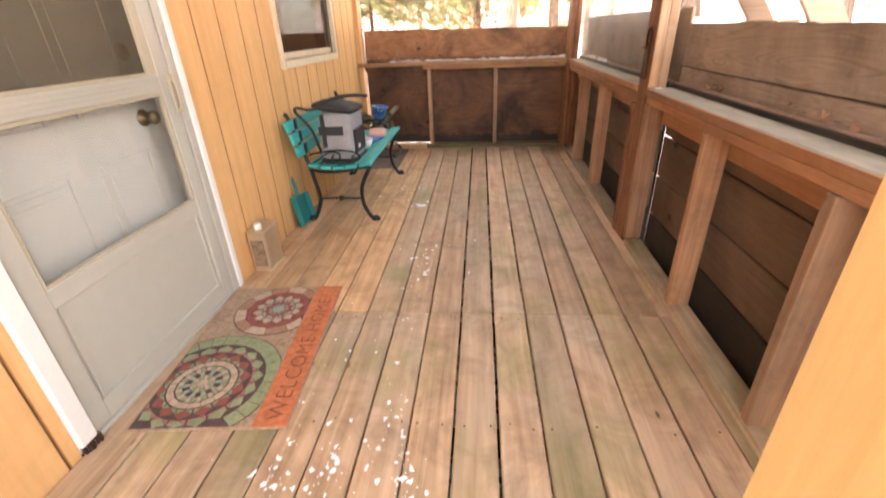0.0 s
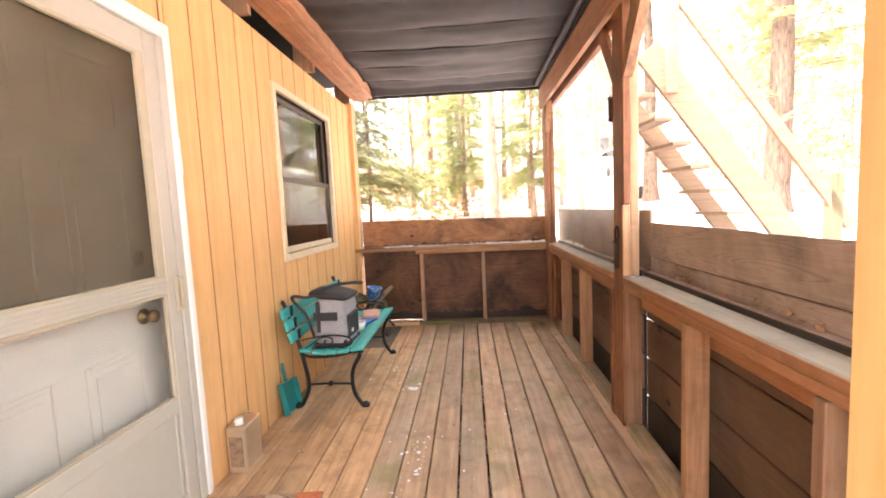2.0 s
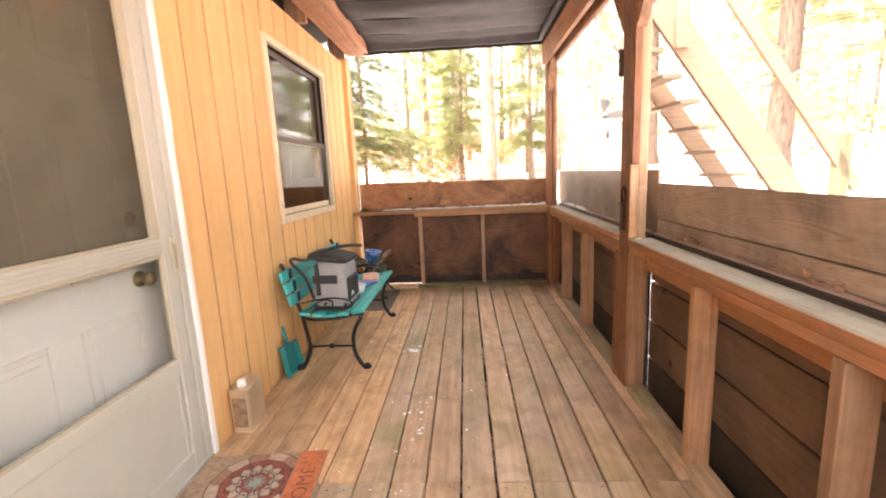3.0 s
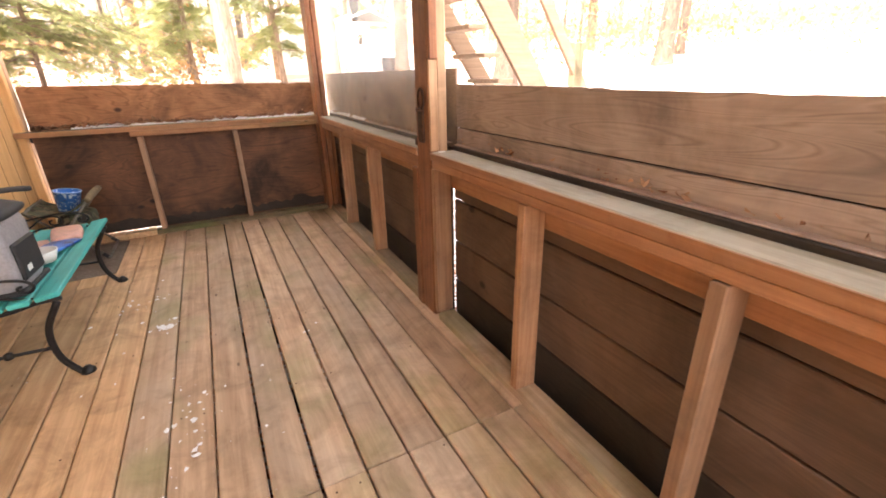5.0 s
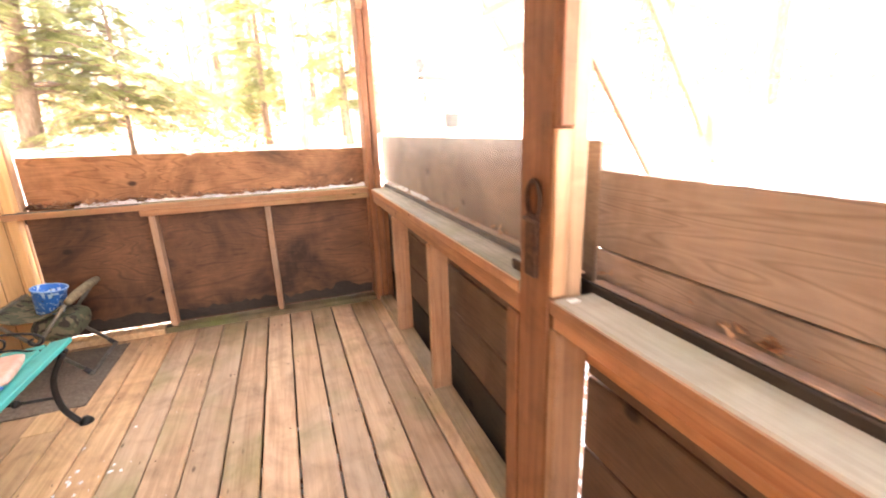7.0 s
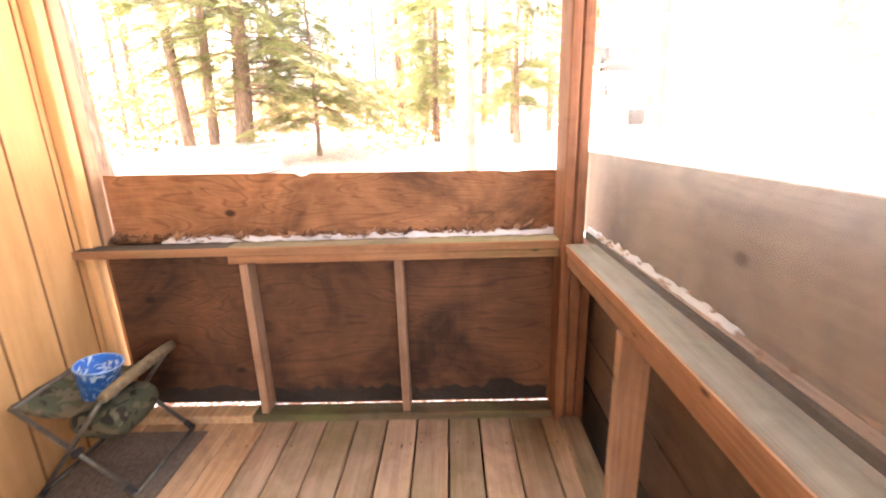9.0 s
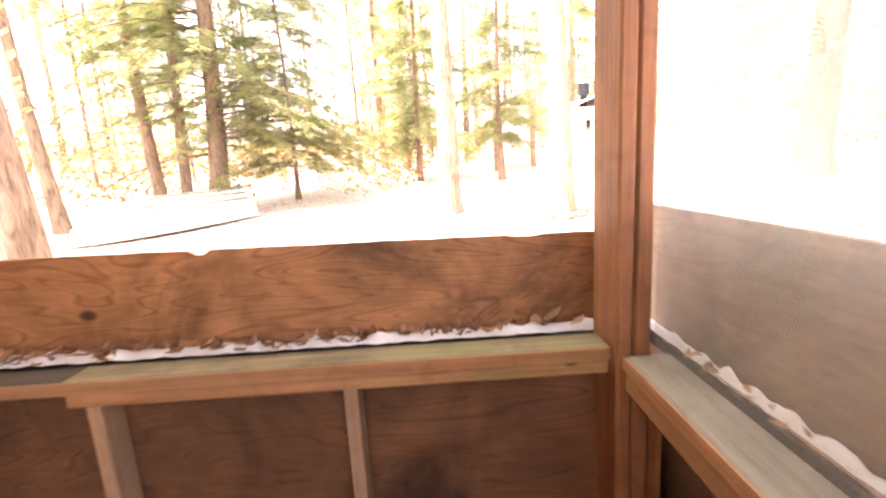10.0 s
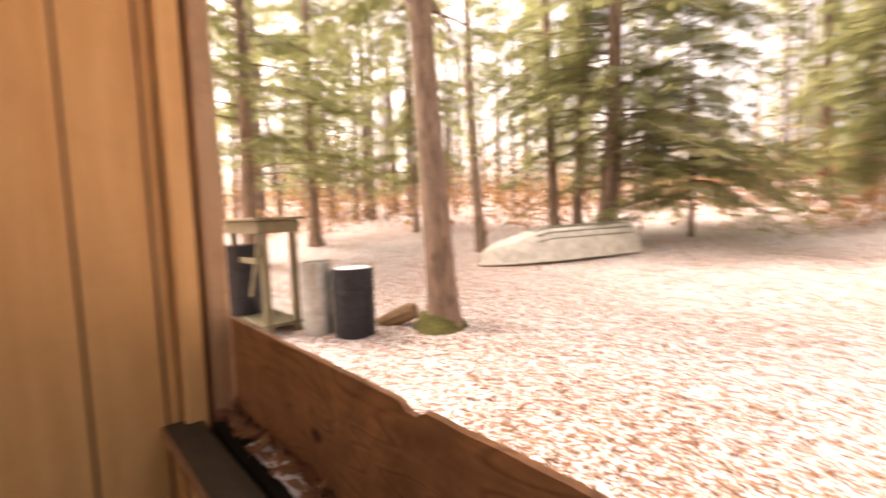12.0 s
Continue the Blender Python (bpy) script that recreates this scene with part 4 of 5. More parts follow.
def soft_box(w, d, h, bulge=0.02, n=9, seed=0, taper=0.0):
    """An upholstered block: rounded, slightly bulging and creased."""
    bm = bmesh.new()
    bmesh.ops.create_cube(bm, size=1)
    bmesh.ops.subdivide_edges(bm, edges=bm.edges, cuts=n, use_grid_fill=True)
    for v in bm.verts:
        x, y, z = v.co * 2
        e = lambda q: math.copysign(abs(q) ** 0.8, q)
        k = 1 - 0.06 * (abs(x * y) ** 4 + abs(y * z) ** 4 + abs(x * z) ** 4)
        b = 1 + bulge * (1 - z * z)
        t = 1 - taper * (z + 1) / 2
        v.co = Vector((x * k * b * t * w / 2, y * k * b * t * d / 2, (z * k + 1) * h / 2))
        v.co += Vector((1, 1, 0.4)) * 0.006 * noise.noise(v.co * 9 + Vector((seed, 0, 0)))
    return bm


bb = soft_box(0.23, 0.27, 0.325, 0.03, 9, 1, 0.06)
bmesh.ops.transform(bb, matrix=BT, verts=bb.verts)
part("bag_body", bb, M_BAG, bag, smooth=True)
bt = soft_box(0.25, 0.24, 0.05, 0.12, 8, 2)
bmesh.ops.transform(bt, matrix=BT @ Matrix.Translation((-0.01, 0, 0.318)) @ Matrix.Rotation(radians(8), 4, "Y"), verts=bt.verts)
part("roll_top", bt, M_BAG_DARK, bag, "folded dark top closure", smooth=True)
part("bag_base", box(bmesh.new(), (-0.12, -0.14, 0.0), (0.12, 0.14, 0.022), 0.006, BT), M_BAG_DARK, bag)
part("front_patch", box(bmesh.new(), (-0.105, -0.145, 0.18), (0.06, -0.128, 0.235), 0.003, BT), M_BAG_DARK, bag, "black webbing patch")
pocket = part("side_pocket", box(bmesh.new(), (0.108, -0.1, 0.05), (0.126, 0.1, 0.21), 0.008, BT), M_BAG_DARK, bag, "black mesh side pocket")
part("emblem", box(bmesh.new(), (0.1262, -0.06, 0.08), (0.1272, -0.02, 0.105), 0, BT), M_WHITE, pocket, "small pale emblem")
for x in (-0.085,):
    part("compression_strap", box(bmesh.new(), (x, -0.147, 0.1), (x + 0.024, -0.13, 0.31), 0.002, BT), M_BAG_DARK, bag)
part("shoulder_strap", rod(bmesh.new(), curve_pts([(-0.08, -0.1, 0.35), (-0.15, -0.15, 0.345), (-0.22, -0.17, 0.36), (-0.24, -0.15, 0.33), (-0.17, -0.12, 0.22), (-0.13, -0.1, 0.06)]), 0.010, 6), M_BAG_DARK, bag, smooth=True)
part("top_strap", rod(bmesh.new(), curve_pts([(-0.12, -0.1, 0.365), (0.0, -0.03, 0.4), (0.1, 0.06, 0.4), (0.16, 0.14, 0.385)]), 0.012, 6), M_BAG_DARK, bag, smooth=True)

# small things on the bench
tub = thing("food_tub", "small white plastic tub on the bench", "tub", (0.40, 3.70, 0.412))
part("tub_body", lathe(bmesh.new(), [(0.0, 0.0), (0.055, 0.0), (0.072, 0.055), (0.067, 0.055), (0.052, 0.006), (0.0, 0.006)], 20), M_WHITE, tub, smooth=True)
wrap = soft_box(0.1, 0.12, 0.03, 0.1, 6, 5)
bmesh.ops.translate(wrap, verts=wrap.verts, vec=(0.36, 3.61, 0.412))
tagged(part("snack_packet", wrap, M_RED, smooth=True), "crumpled red snack wrapper on the bench", "packet")
wrap = soft_box(0.09, 0.12, 0.05, 0.1, 6, 8)
bmesh.ops.translate(wrap, verts=wrap.verts, vec=(0.29, 3.66, 0.405))
tagged(part("paper_napkin", wrap, M_WHITE, smooth=True), "crumpled white paper on the bench", "paper")
wrap = soft_box(0.13, 0.24, 0.035, 0.1, 7, 11)
bmesh.ops.transform(wrap, matrix=Matrix.Translation((0.42, 4.1, 0.412)) @ Matrix.Rotation(radians(12), 4, "Z"), verts=wrap.verts)
tagged(part("bread_packet", wrap, M_PINK, smooth=True), "pinkish plastic food packet on the bench", "packet")
wrap = soft_box(0.12, 0.2, 0.02, 0.1, 7, 15)
bmesh.ops.transform(wrap, matrix=Matrix.Translation((0.41, 3.9, 0.412)) @ Matrix.Rotation(radians(-25), 4, "Z"), verts=wrap.verts)
tagged(part("blue_packet", wrap, M_BLUE, smooth=True), "flat blue wrapper on the bench", "packet")
wrap = soft_box(0.15, 0.16, 0.012, 0.1, 7, 19)
bmesh.ops.transform(wrap, matrix=Matrix.Translation((0.28, 4.0, 0.402)) @ Matrix.Rotation(radians(20), 4, "Z"), verts=wrap.verts)
tagged(part("printed_wrapper", wrap, M_PINK, smooth=True), "flat printed wrapper on the bench seat", "packet")

# tin can
can = thing("solvent_can", "rectangular tin can with a white cap against the siding", "can", (0.012, 2.53, 0))
part("can_body", box(bmesh.new(), (0, 0, 0), (0.10, 0.168, 0.235), 0.008), M_TIN, can)
for a, b in (((-0.002, -0.002, 0.228), (0.102, 0.17, 0.238)), ((-0.002, -0.002, 0.0), (0.102, 0.17, 0.008))):
    bar("can_rim", a, b, M_TIN, can)
part("can_label", box(bmesh.new(), (0.014, -0.0015, 0.03), (0.086, 0.001, 0.19), 0), plain("worn_label", (0.42, 0.3, 0.2), 0.5, 0.4, 30, 0.35), can, "worn paper label")
part("cap", lathe(bmesh.new(), [(0.021, 0.0), (0.021, 0.03), (0.018, 0.034), (0.0, 0.034)], 16, (0.05, 0.045, 0.238)), M_WHITE, can, "white screw cap", True)
part("wire_handle", rod(bmesh.new(), curve_pts([(0.05, 0.075, 0.238), (0.05, 0.08, 0.262), (0.05, 0.12, 0.268), (0.05, 0.15, 0.255), (0.05, 0.155, 0.238)]), 0.003, 6), M_STEEL, can, smooth=True)

# dustpan
pan = thing("dustpan", "teal plastic dustpan leaning against the siding", "dustpan", (0.07, 3.20, 0.004))
PT = Matrix.Rotation(radians(-14), 4, "Y") @ Matrix.Rotation(radians(90), 4, "Z") @ Matrix.Rotation(radians(8), 4, "Y")
bm = bmesh.new()
box(bm, (-0.10, -0.003, 0.0), (0.10, 0.003, 0.2), 0.002, PT)
box(bm, (-0.104, -0.035, 0.0), (-0.097, 0.003, 0.2), 0.002, PT)
box(bm, (0.097, -0.035, 0.0), (0.104, 0.003, 0.2), 0.002, PT)
box(bm, (-0.104, -0.035, 0.195), (0.104, 0.003, 0.204), 0.002, PT)
part("pan_tray", bm, M_TEAL, pan)
bm = bmesh.new()
box(bm, (-0.018, -0.012, 0.2), (0.018, 0.0, 0.325), 0.005, PT)
part("pan_handle", bm, M_TEAL, pan)

# camp stool, mug, dark mat
fm = bar("floor_mat", (0.04, 4.50, 0.001), (0.49, 5.22, 0.009), M_RUBBER, None, 0.003)
tagged(fm, "thin dark worn mat under the folding stool", "mat")
stool = thing("camp_stool", "folding camouflage camp stool with metal tube legs", "stool", (0.21, 5.03, 0.009))
for y in (-0.195, 0.195):
    for a, b in (((-0.175, 0.40), (0.2, 0.007)), ((0.185, 0.45), (-0.18, 0.007))):
        lg_ = part("leg", rod(bmesh.new(), [(a[0], y, a[1]), (b[0], y + 0.012, b[1])], 0.010, 8), M_TUBE, stool, smooth=True)
        part("foot_cap", rod(bmesh.new(), [(b[0] + (a[0] - b[0]) * 0.09, y + 0.01, 0.04), (b[0], y + 0.012, 0.002)], 0.0135, 8), M_BAG_DARK, lg_, smooth=True)
for x, z in ((0.2, 0.007), (-0.18, 0.007), (-0.175, 0.40)):
    part("cross_tube", rod(bmesh.new(), [(x, -0.2, z), (x, 0.205, z)], 0.010, 8), M_TUBE, stool, smooth=True)
part("padded_bar", rod(bmesh.new(), [(0.185, -0.205, 0.445), (0.186, -0.1, 0.452), (0.187, 0.1, 0.452), (0.185, 0.205, 0.447)], [0.02, 0.024, 0.024, 0.02], 10), M_PAD, stool, "brown cloth sleeve round the raised bar", True)
for y in (-0.195, 0.195):
    part("pivot", rod(bmesh.new(), [(0.018, y - 0.016, 0.205), (0.018, y + 0.022, 0.205)], 0.014, 8), M_BAG_DARK, stool, smooth=True)
bm = bmesh.new()
rows = []
for i in range(15):
    u = i / 14
    x = -0.185 + 0.37 * u
    sag = 0.41 + 0.045 * u - 0.075 * (1 - (2 * u - 1) ** 2)
    rows.append([bm.verts.new((x, -0.185 + 0.37 * j / 10, sag + 0.008 * noise.noise(Vector((i * 0.6, j * 0.5, 2))))) for j in range(11)])
for a, b in zip(rows, rows[1:]):
    for j in range(10):
        bm.faces.new((a[j], a[j + 1], b[j + 1], b[j]))
seat = part("seat", bm, M_CAMO, stool, "sagging camouflage cloth seat", True)
seat.modifiers.new("thick", "SOLIDIFY").thickness = 0.006
bp = soft_box(0.17, 0.2, 0.14, 0.15, 7, 4, -0.1)
bmesh.ops.translate(bp, verts=bp.verts, vec=(0.06, -0.02, 0.2))
part("hanging_pouch", bp, M_CAMO, stool, "camouflage pouch hung under the seat", True)
mug = thing("tin_pail", "small blue and white printed tin pail on the stool", "pail", (0.24, 4.99, 0.366))
mug.rotation_euler = (0, radians(9), 0)
pb = part("pail_body", lathe(bmesh.new(), [(0.0, 0.0), (0.062, 0.0), (0.078, 0.135), (0.081, 0.138), (0.076, 0.138), (0.06, 0.006), (0.0, 0.006)], 24), M_PAIL, mug, smooth=True)
part("pail_rim", rod(bmesh.new(), [(0.08 * math.cos(a), 0.08 * math.sin(a), 0.138) for a in np.linspace(0, 2 * math.pi, 24, endpoint=False)], 0.004, 6, True), plain("pail_rim_paint", (0.3, 0.5, 0.8), 0.4), pb, smooth=True)

# iron fittings on the post and ledge
hook = thing("iron_latch", "rusty iron ring latch screwed to the post", "latch", (2.118, 2.995, 0.9))
part("ring", rod(bmesh.new(), [(0.0, 0.028 * math.cos(a), 0.205 + 0.045 * math.sin(a)) for a in np.linspace(0, 2 * math.pi, 20, endpoint=False)], 0.0065, 7, True), M_RUST, hook, smooth=True)
part("strap", box(bmesh.new(), (-0.006, -0.022, 0.01), (0.008, 0.03, 0.17), 0.004), M_RUST, hook)
part("staple", rod(bmesh.new(), curve_pts([(0.006, -0.02, 0.15), (-0.016, -0.01, 0.16), (-0.016, 0.015, 0.16), (0.006, 0.025, 0.15)]), 0.006, 6), M_RUST, hook, smooth=True)
bm = box(bmesh.new(), (2.121, 3.06, 1.74), (2.127, 3.1, 1.88), 0.002)
rod(bm, [(2.121, 3.1, 1.75), (2.121, 3.1, 1.89)], 0.009, 8)
part("hinge", bm, M_RUST, post, "rusty iron hinge plate")
br = bmesh.new()
box(br, (2.16, 3.08, 0.8762), (2.235, 3.17, 0.882), 0.001)
box(br, (2.16, 3.08, 0.882), (2.168, 3.17, 0.905), 0.001)
tagged(part("ledge_bracket", br, M_RUST), "dark metal bracket on the weathered ledge", "bracket")
bm_chip = box(bmesh.new(), (2.15, 2.875, 0.8762), (2.178, 2.893, 0.8795), 0.001)
tagged(part("paint_chip", bm_chip, M_WHITE), "white paint chip on the weathered ledge", "chip")


# ---------------------------------------------------------------- stair outside
ST_RISE, ST_GO, ST_W = 0.21, 0.162, 0.512
stair = thing("outdoor_stair", "open timber stair with plank stringers climbing outside the porch", "stair", (3.735, 4.49, 1.158))
stair.rotation_euler = (0, 0, 1.6526)
slope = math.atan2(ST_RISE, ST_GO)


def tilted(x0, x1, off, length, w, start):
    """A plank that climbs with the stair: start and length along the slope, off and w across it."""
    return box(bmesh.new(), (x0, start, off), (x1, start + length, off + w), 0.005, Matrix.Rotation(slope, 4, "X"))


part("stringer", tilted(-0.04, 0.0, 0.026, 3.25, 0.236, -1.6), M_STAIR, stair)
part("stringer", tilted(ST_W, ST_W + 0.04, -0.066, 3.25, 0.182, -1.66), M_STAIR, stair)
for k in range(-5, 6):
    part("tread", box(bmesh.new(), (0.0, k * ST_GO, k * ST_RISE - 0.036), (ST_W - 0.03, k * ST_GO + 0.17, k * ST_RISE), 0.004), M_STAIR, stair)
part("handrail", tilted(-0.084, -0.046, 0.542, 2.95, 0.107, -0.68), M_STAIR, stair)
part("newel", box(bmesh.new(), (-0.084, -0.8, -1.45), (-0.004, -0.68, 0.295), 0.006), M_OLD, stair)
part("rail_post", box(bmesh.new(), (-0.08, 0.65, 1.02), (-0.042, 0.75, 2.4), 0.005), M_STAIR, stair)


# ---------------------------------------------------------------- trees
def make_trunk(x, y, r, h, lean, material, parent, seed, top=0.25, roots=True):
    rs = np.random.RandomState(seed)
    z0 = ground_z(x, y) - 0.15
    n, rings = 14, []
    hs = [0, 0.15, 0.3, 0.55, 0.9] + list(np.linspace(1.6, h, 14))
    verts, faces = [], []
    for q in hs:
        f = q / h
        rr = r * (1 - (1 - top) * f) * (1 + (0.55 * math.exp(-q * 3.2) if roots else 0.1 * math.exp(-q * 3)))
        cx, cy = lean[0] * q + 0.05 * math.sin(q * 0.6 + seed), lean[1] * q + 0.05 * math.cos(q * 0.5 + seed)
        for j in range(n):
            a = 2 * math.pi * j / n
            k = 1 + (0.16 * math.sin(a * 4 + seed) * math.exp(-q * 2.5) if roots else 0) + 0.04 * rs.randn() * (0.5 if q else 1)
            verts.append((cx + rr * k * math.cos(a), cy + rr * k * math.sin(a), q))
    for i in range(len(hs) - 1):
        for j in range(n):
            faces.append((i * n + j, i * n + (j + 1) % n, (i + 1) * n + (j + 1) % n, (i + 1) * n + j))
    ob = mesh_part("trunk", verts, faces, material, parent, smooth=True)
    parent.location = (x, y, z0)
    return ob


def make_crown(parent, r, h, lean, z_low, spread, count, seed, droop=0.35, side=None, thick=1.0, dead=6):
    """Limbs with flat drooping sprays of needles, sparse and uneven."""
    rs = np.random.RandomState(seed)
    bm = bmesh.new()
    V, F = [], []
    for i in range(count):
        q = z_low + (h - z_low) * (i + rs.rand()) / count
        f = (q - z_low) / max(0.1, h - z_low)
        L = spread * (1 - 0.75 * f) * (0.55 + 0.6 * rs.rand())
        a = rs.rand() * 2 * math.pi if side is None else side + rs.randn() * 0.8
        wob = rs.randn(2) * 0.12
        d = np.array([math.cos(a), math.sin(a), 0.0])
        o = np.array([lean[0] * q, lean[1] * q, q])
        pts = []
        k = 8
        up = 0.12 + 0.1 * rs.rand()
        for s in range(k + 1):
            t = s / k
            pts.append(o + d * L * t + np.array([-d[1] * wob[0] * L * t * t, d[0] * wob[0] * L * t * t, L * ((up + wob[1] * 0.6) * t - droop * (1 + wob[1]) * t * t)]))
        if L > 0.5:
            rod(bm, [tuple(p) for p in pts[::2]], [max(0.004, 0.008 * L * (1 - j / 5)) for j in range(5)], 4)
        bare = i < dead
        step = max(4, int(L / 0.1))
        sd = np.array([-d[1], d[0], 0.0])
        for s in range(step):
            t = 0.18 + 0.82 * (s + rs.rand()) / step
            j = min(k - 1, int(t * k))
            c = pts[j] + (pts[j + 1] - pts[j]) * (t * k - j) + np.array([0, 0, 0.09 * rs.randn()])
            if bare and rs.rand() < 0.75:
                continue
            for sg in (-1, 1):
                tl = (0.25 + 0.3 * rs.rand()) * (1.15 - t * 0.6) * min(1.0, 0.5 + L / 4) * thick
                td = d * (0.55 + 0.3 * rs.rand()) + sd * sg * (0.8 + 0.3 * rs.rand()) + np.array([0, 0, -0.25 - 0.4 * rs.rand()])
                td /= np.linalg.norm(td)
                pn = np.cross(td, np.array([0, 0, 1.0]))
                pn /= np.linalg.norm(pn) + 1e-6
                pn = pn + np.array([0, 0, 1]) * rs.randn() * 0.35
                for m_ in range(9):
                    u = 0.1 + 0.9 * m_ / 9
                    b0 = c + td * tl * u
                    ln = tl * 0.42 * (1.1 - u * 0.6)
                    for s2 in (-1, 1):
                        e = b0 + td * ln * 0.75 + pn * s2 * ln * 0.75 + np.array([0, 0, -0.03 * rs.rand()])
                        w = td * 0.012 * thick
                        z = len(V)
                        V.extend((tuple(b0 - w), tuple(e), tuple(b0 + w)))
                        F.append((z, z + 1, z + 2))
    if bm.verts:
        tagged(part("branchwork", bm, M_BARK, parent, smooth=True), kind="stuff")
    else:
        bm.free()
    if V:
        tagged(mesh_part("crown", V, F, M_NEEDLE, parent, "drooping sparse evergreen sprays"), kind="stuff")


def conifer(label, x, y, r, h, lean, z_low, spread, count, seed, material=None, side=None, droop=0.35, thick=1.0, dead=6, cat="tree"):
    t = thing("conifer_tree", label, cat, group="trees of the clearing")
    make_trunk(x, y, r, h, lean, material or M_BARK, t, seed)
    if count:
        make_crown(t, r, h, lean, z_low, spread, count, seed + 50, droop, side, thick, dead)
    return t


near = conifer("large reddish-barked conifer with a mossy foot beside the drums", -2.95, 9.1, 0.215, 13, (-0.035, 0.01), 4.4, 4.2, 80, 1, droop=0.5, dead=4)
skirt = bmesh.new()
lathe(skirt, [(0.47, 0.06), (0.385, 0.16), (0.325, 0.22), (0.275, 0.29), (0.25, 0.34)], 20)
for v in skirt.verts:
    v.co *= 1 + 0.12 * noise.noise(v.co * 7)
part("moss_skirt", skirt, M_MOSS, near.children[0], "green moss round the trunk foot", True)
conifer("slim pale-barked tree by the boat", -7.4, 14.9, 0.17, 12, (-0.048, 0.0), 4.5, 2.4, 30, 2, M_BARK, dead=2)
conifer("straight conifer behind the overturned boat", -6.85, 18.2, 0.2, 14, (-0.048, 0.0), 3.2, 3.4, 62, 3)
conifer("slender conifer behind the overturned boat", -6.2, 18.5, 0.17, 14, (0.025, 0.0), 3.6, 3.0, 50, 4)
conifer("stout hemlock with boughs drooping to the ground", -5.25, 18.6, 0.3, 15, (0.05, 0.0), 1.8, 5.6, 150, 5, droop=0.48, thick=1.2, dead=3)
conifer("hemlock with wide low boughs", -3.0, 19.4, 0.08, 8, (0.0, 0.0), 1.2, 4.6, 85, 6, droop=0.55, thick=1.15, dead=0)
conifer("tall straight tree with a mossy foot in the clearing", 2.05, 15.5, 0.27, 16, (0.01, 0.0), 8.5, 2.6, 22, 7)
conifer("tall tree with stones heaped round its foot", 4.58, 14.1, 0.25, 16, (-0.012, 0.0), 9.0, 2.6, 20, 8)
conifer("young hemlock with thin layered boughs", 4.4, 21.5, 0.12, 11, (0.0, 0.0), 1.5, 3.4, 100, 9, thick=1.2, dead=2)
conifer("young hemlock behind the tall tree", 1.2, 23.0, 0.12, 11, (0.0, 0.0), 1.2, 3.2, 110, 10, thick=1.3, dead=2)
conifer("large tree beside the shack with a low bough", 10.1, 22.0, 0.33, 16, (-0.02, 0.0), 4.5, 3.6, 40, 11, M_BARK_DARK)
conifer("big-trunked conifer beyond the stair", 10.75, 14.5, 0.38, 16, (0.01, 0.0), 2.6, 4.6, 110, 12, M_BARK_DARK, dead=14, droop=0.3)
conifer("tall conifer at the edge of the clearing", 16.2, 12.5, 0.3, 16, (0.01, 0.0), 6.0, 3.4, 40, 13, M_BARK_DARK)
conifer("slender tree at the edge of the clearing", 18.5, 13.6, 0.18, 14, (0.0, 0.01), 5.0, 2.6, 30, 14, M_BARK_DARK)
conifer("dense evergreen at the wood's edge", -12.4, 12.0, 0.2, 13, (0.0, 0.0), 1.8, 3.6, 90, 15, thick=1.2, dead=4)
conifer("dark evergreen behind the timber stand", -10.5, 9.2, 0.22, 14, (0.0, 0.0), 2.4, 3.6, 90, 16, thick=1.2, dead=6)
conifer("slim dark tree near the house corner", -8.2, 7.3, 0.1, 13, (0.01, 0.0), 2.6, 2.4, 46, 17, dead=8)
conifer("evergreen with a ragged crown", -12.5, 16.5, 0.1, 14, (0.0, 0.0), 2.0, 4.0, 90, 18, thick=1.25, dead=3)
conifer("evergreen at the far side of the clearing", 9.5, 29.0, 0.2, 14, (0.0, 0.0), 1.5, 4.0, 80, 19, thick=1.3, dead=2)
conifer("evergreen at the far side of the clearing", -1.0, 29.0, 0.2, 14, (0.0, 0.0), 1.5, 4.0, 80, 20, thick=1.3, dead=2)
conifer("evergreen overhanging the clearing", 19.5, 19.5, 0.25, 15, (0.0, 0.0), 2.5, 4.6, 80, 21, thick=1.3, dead=3)


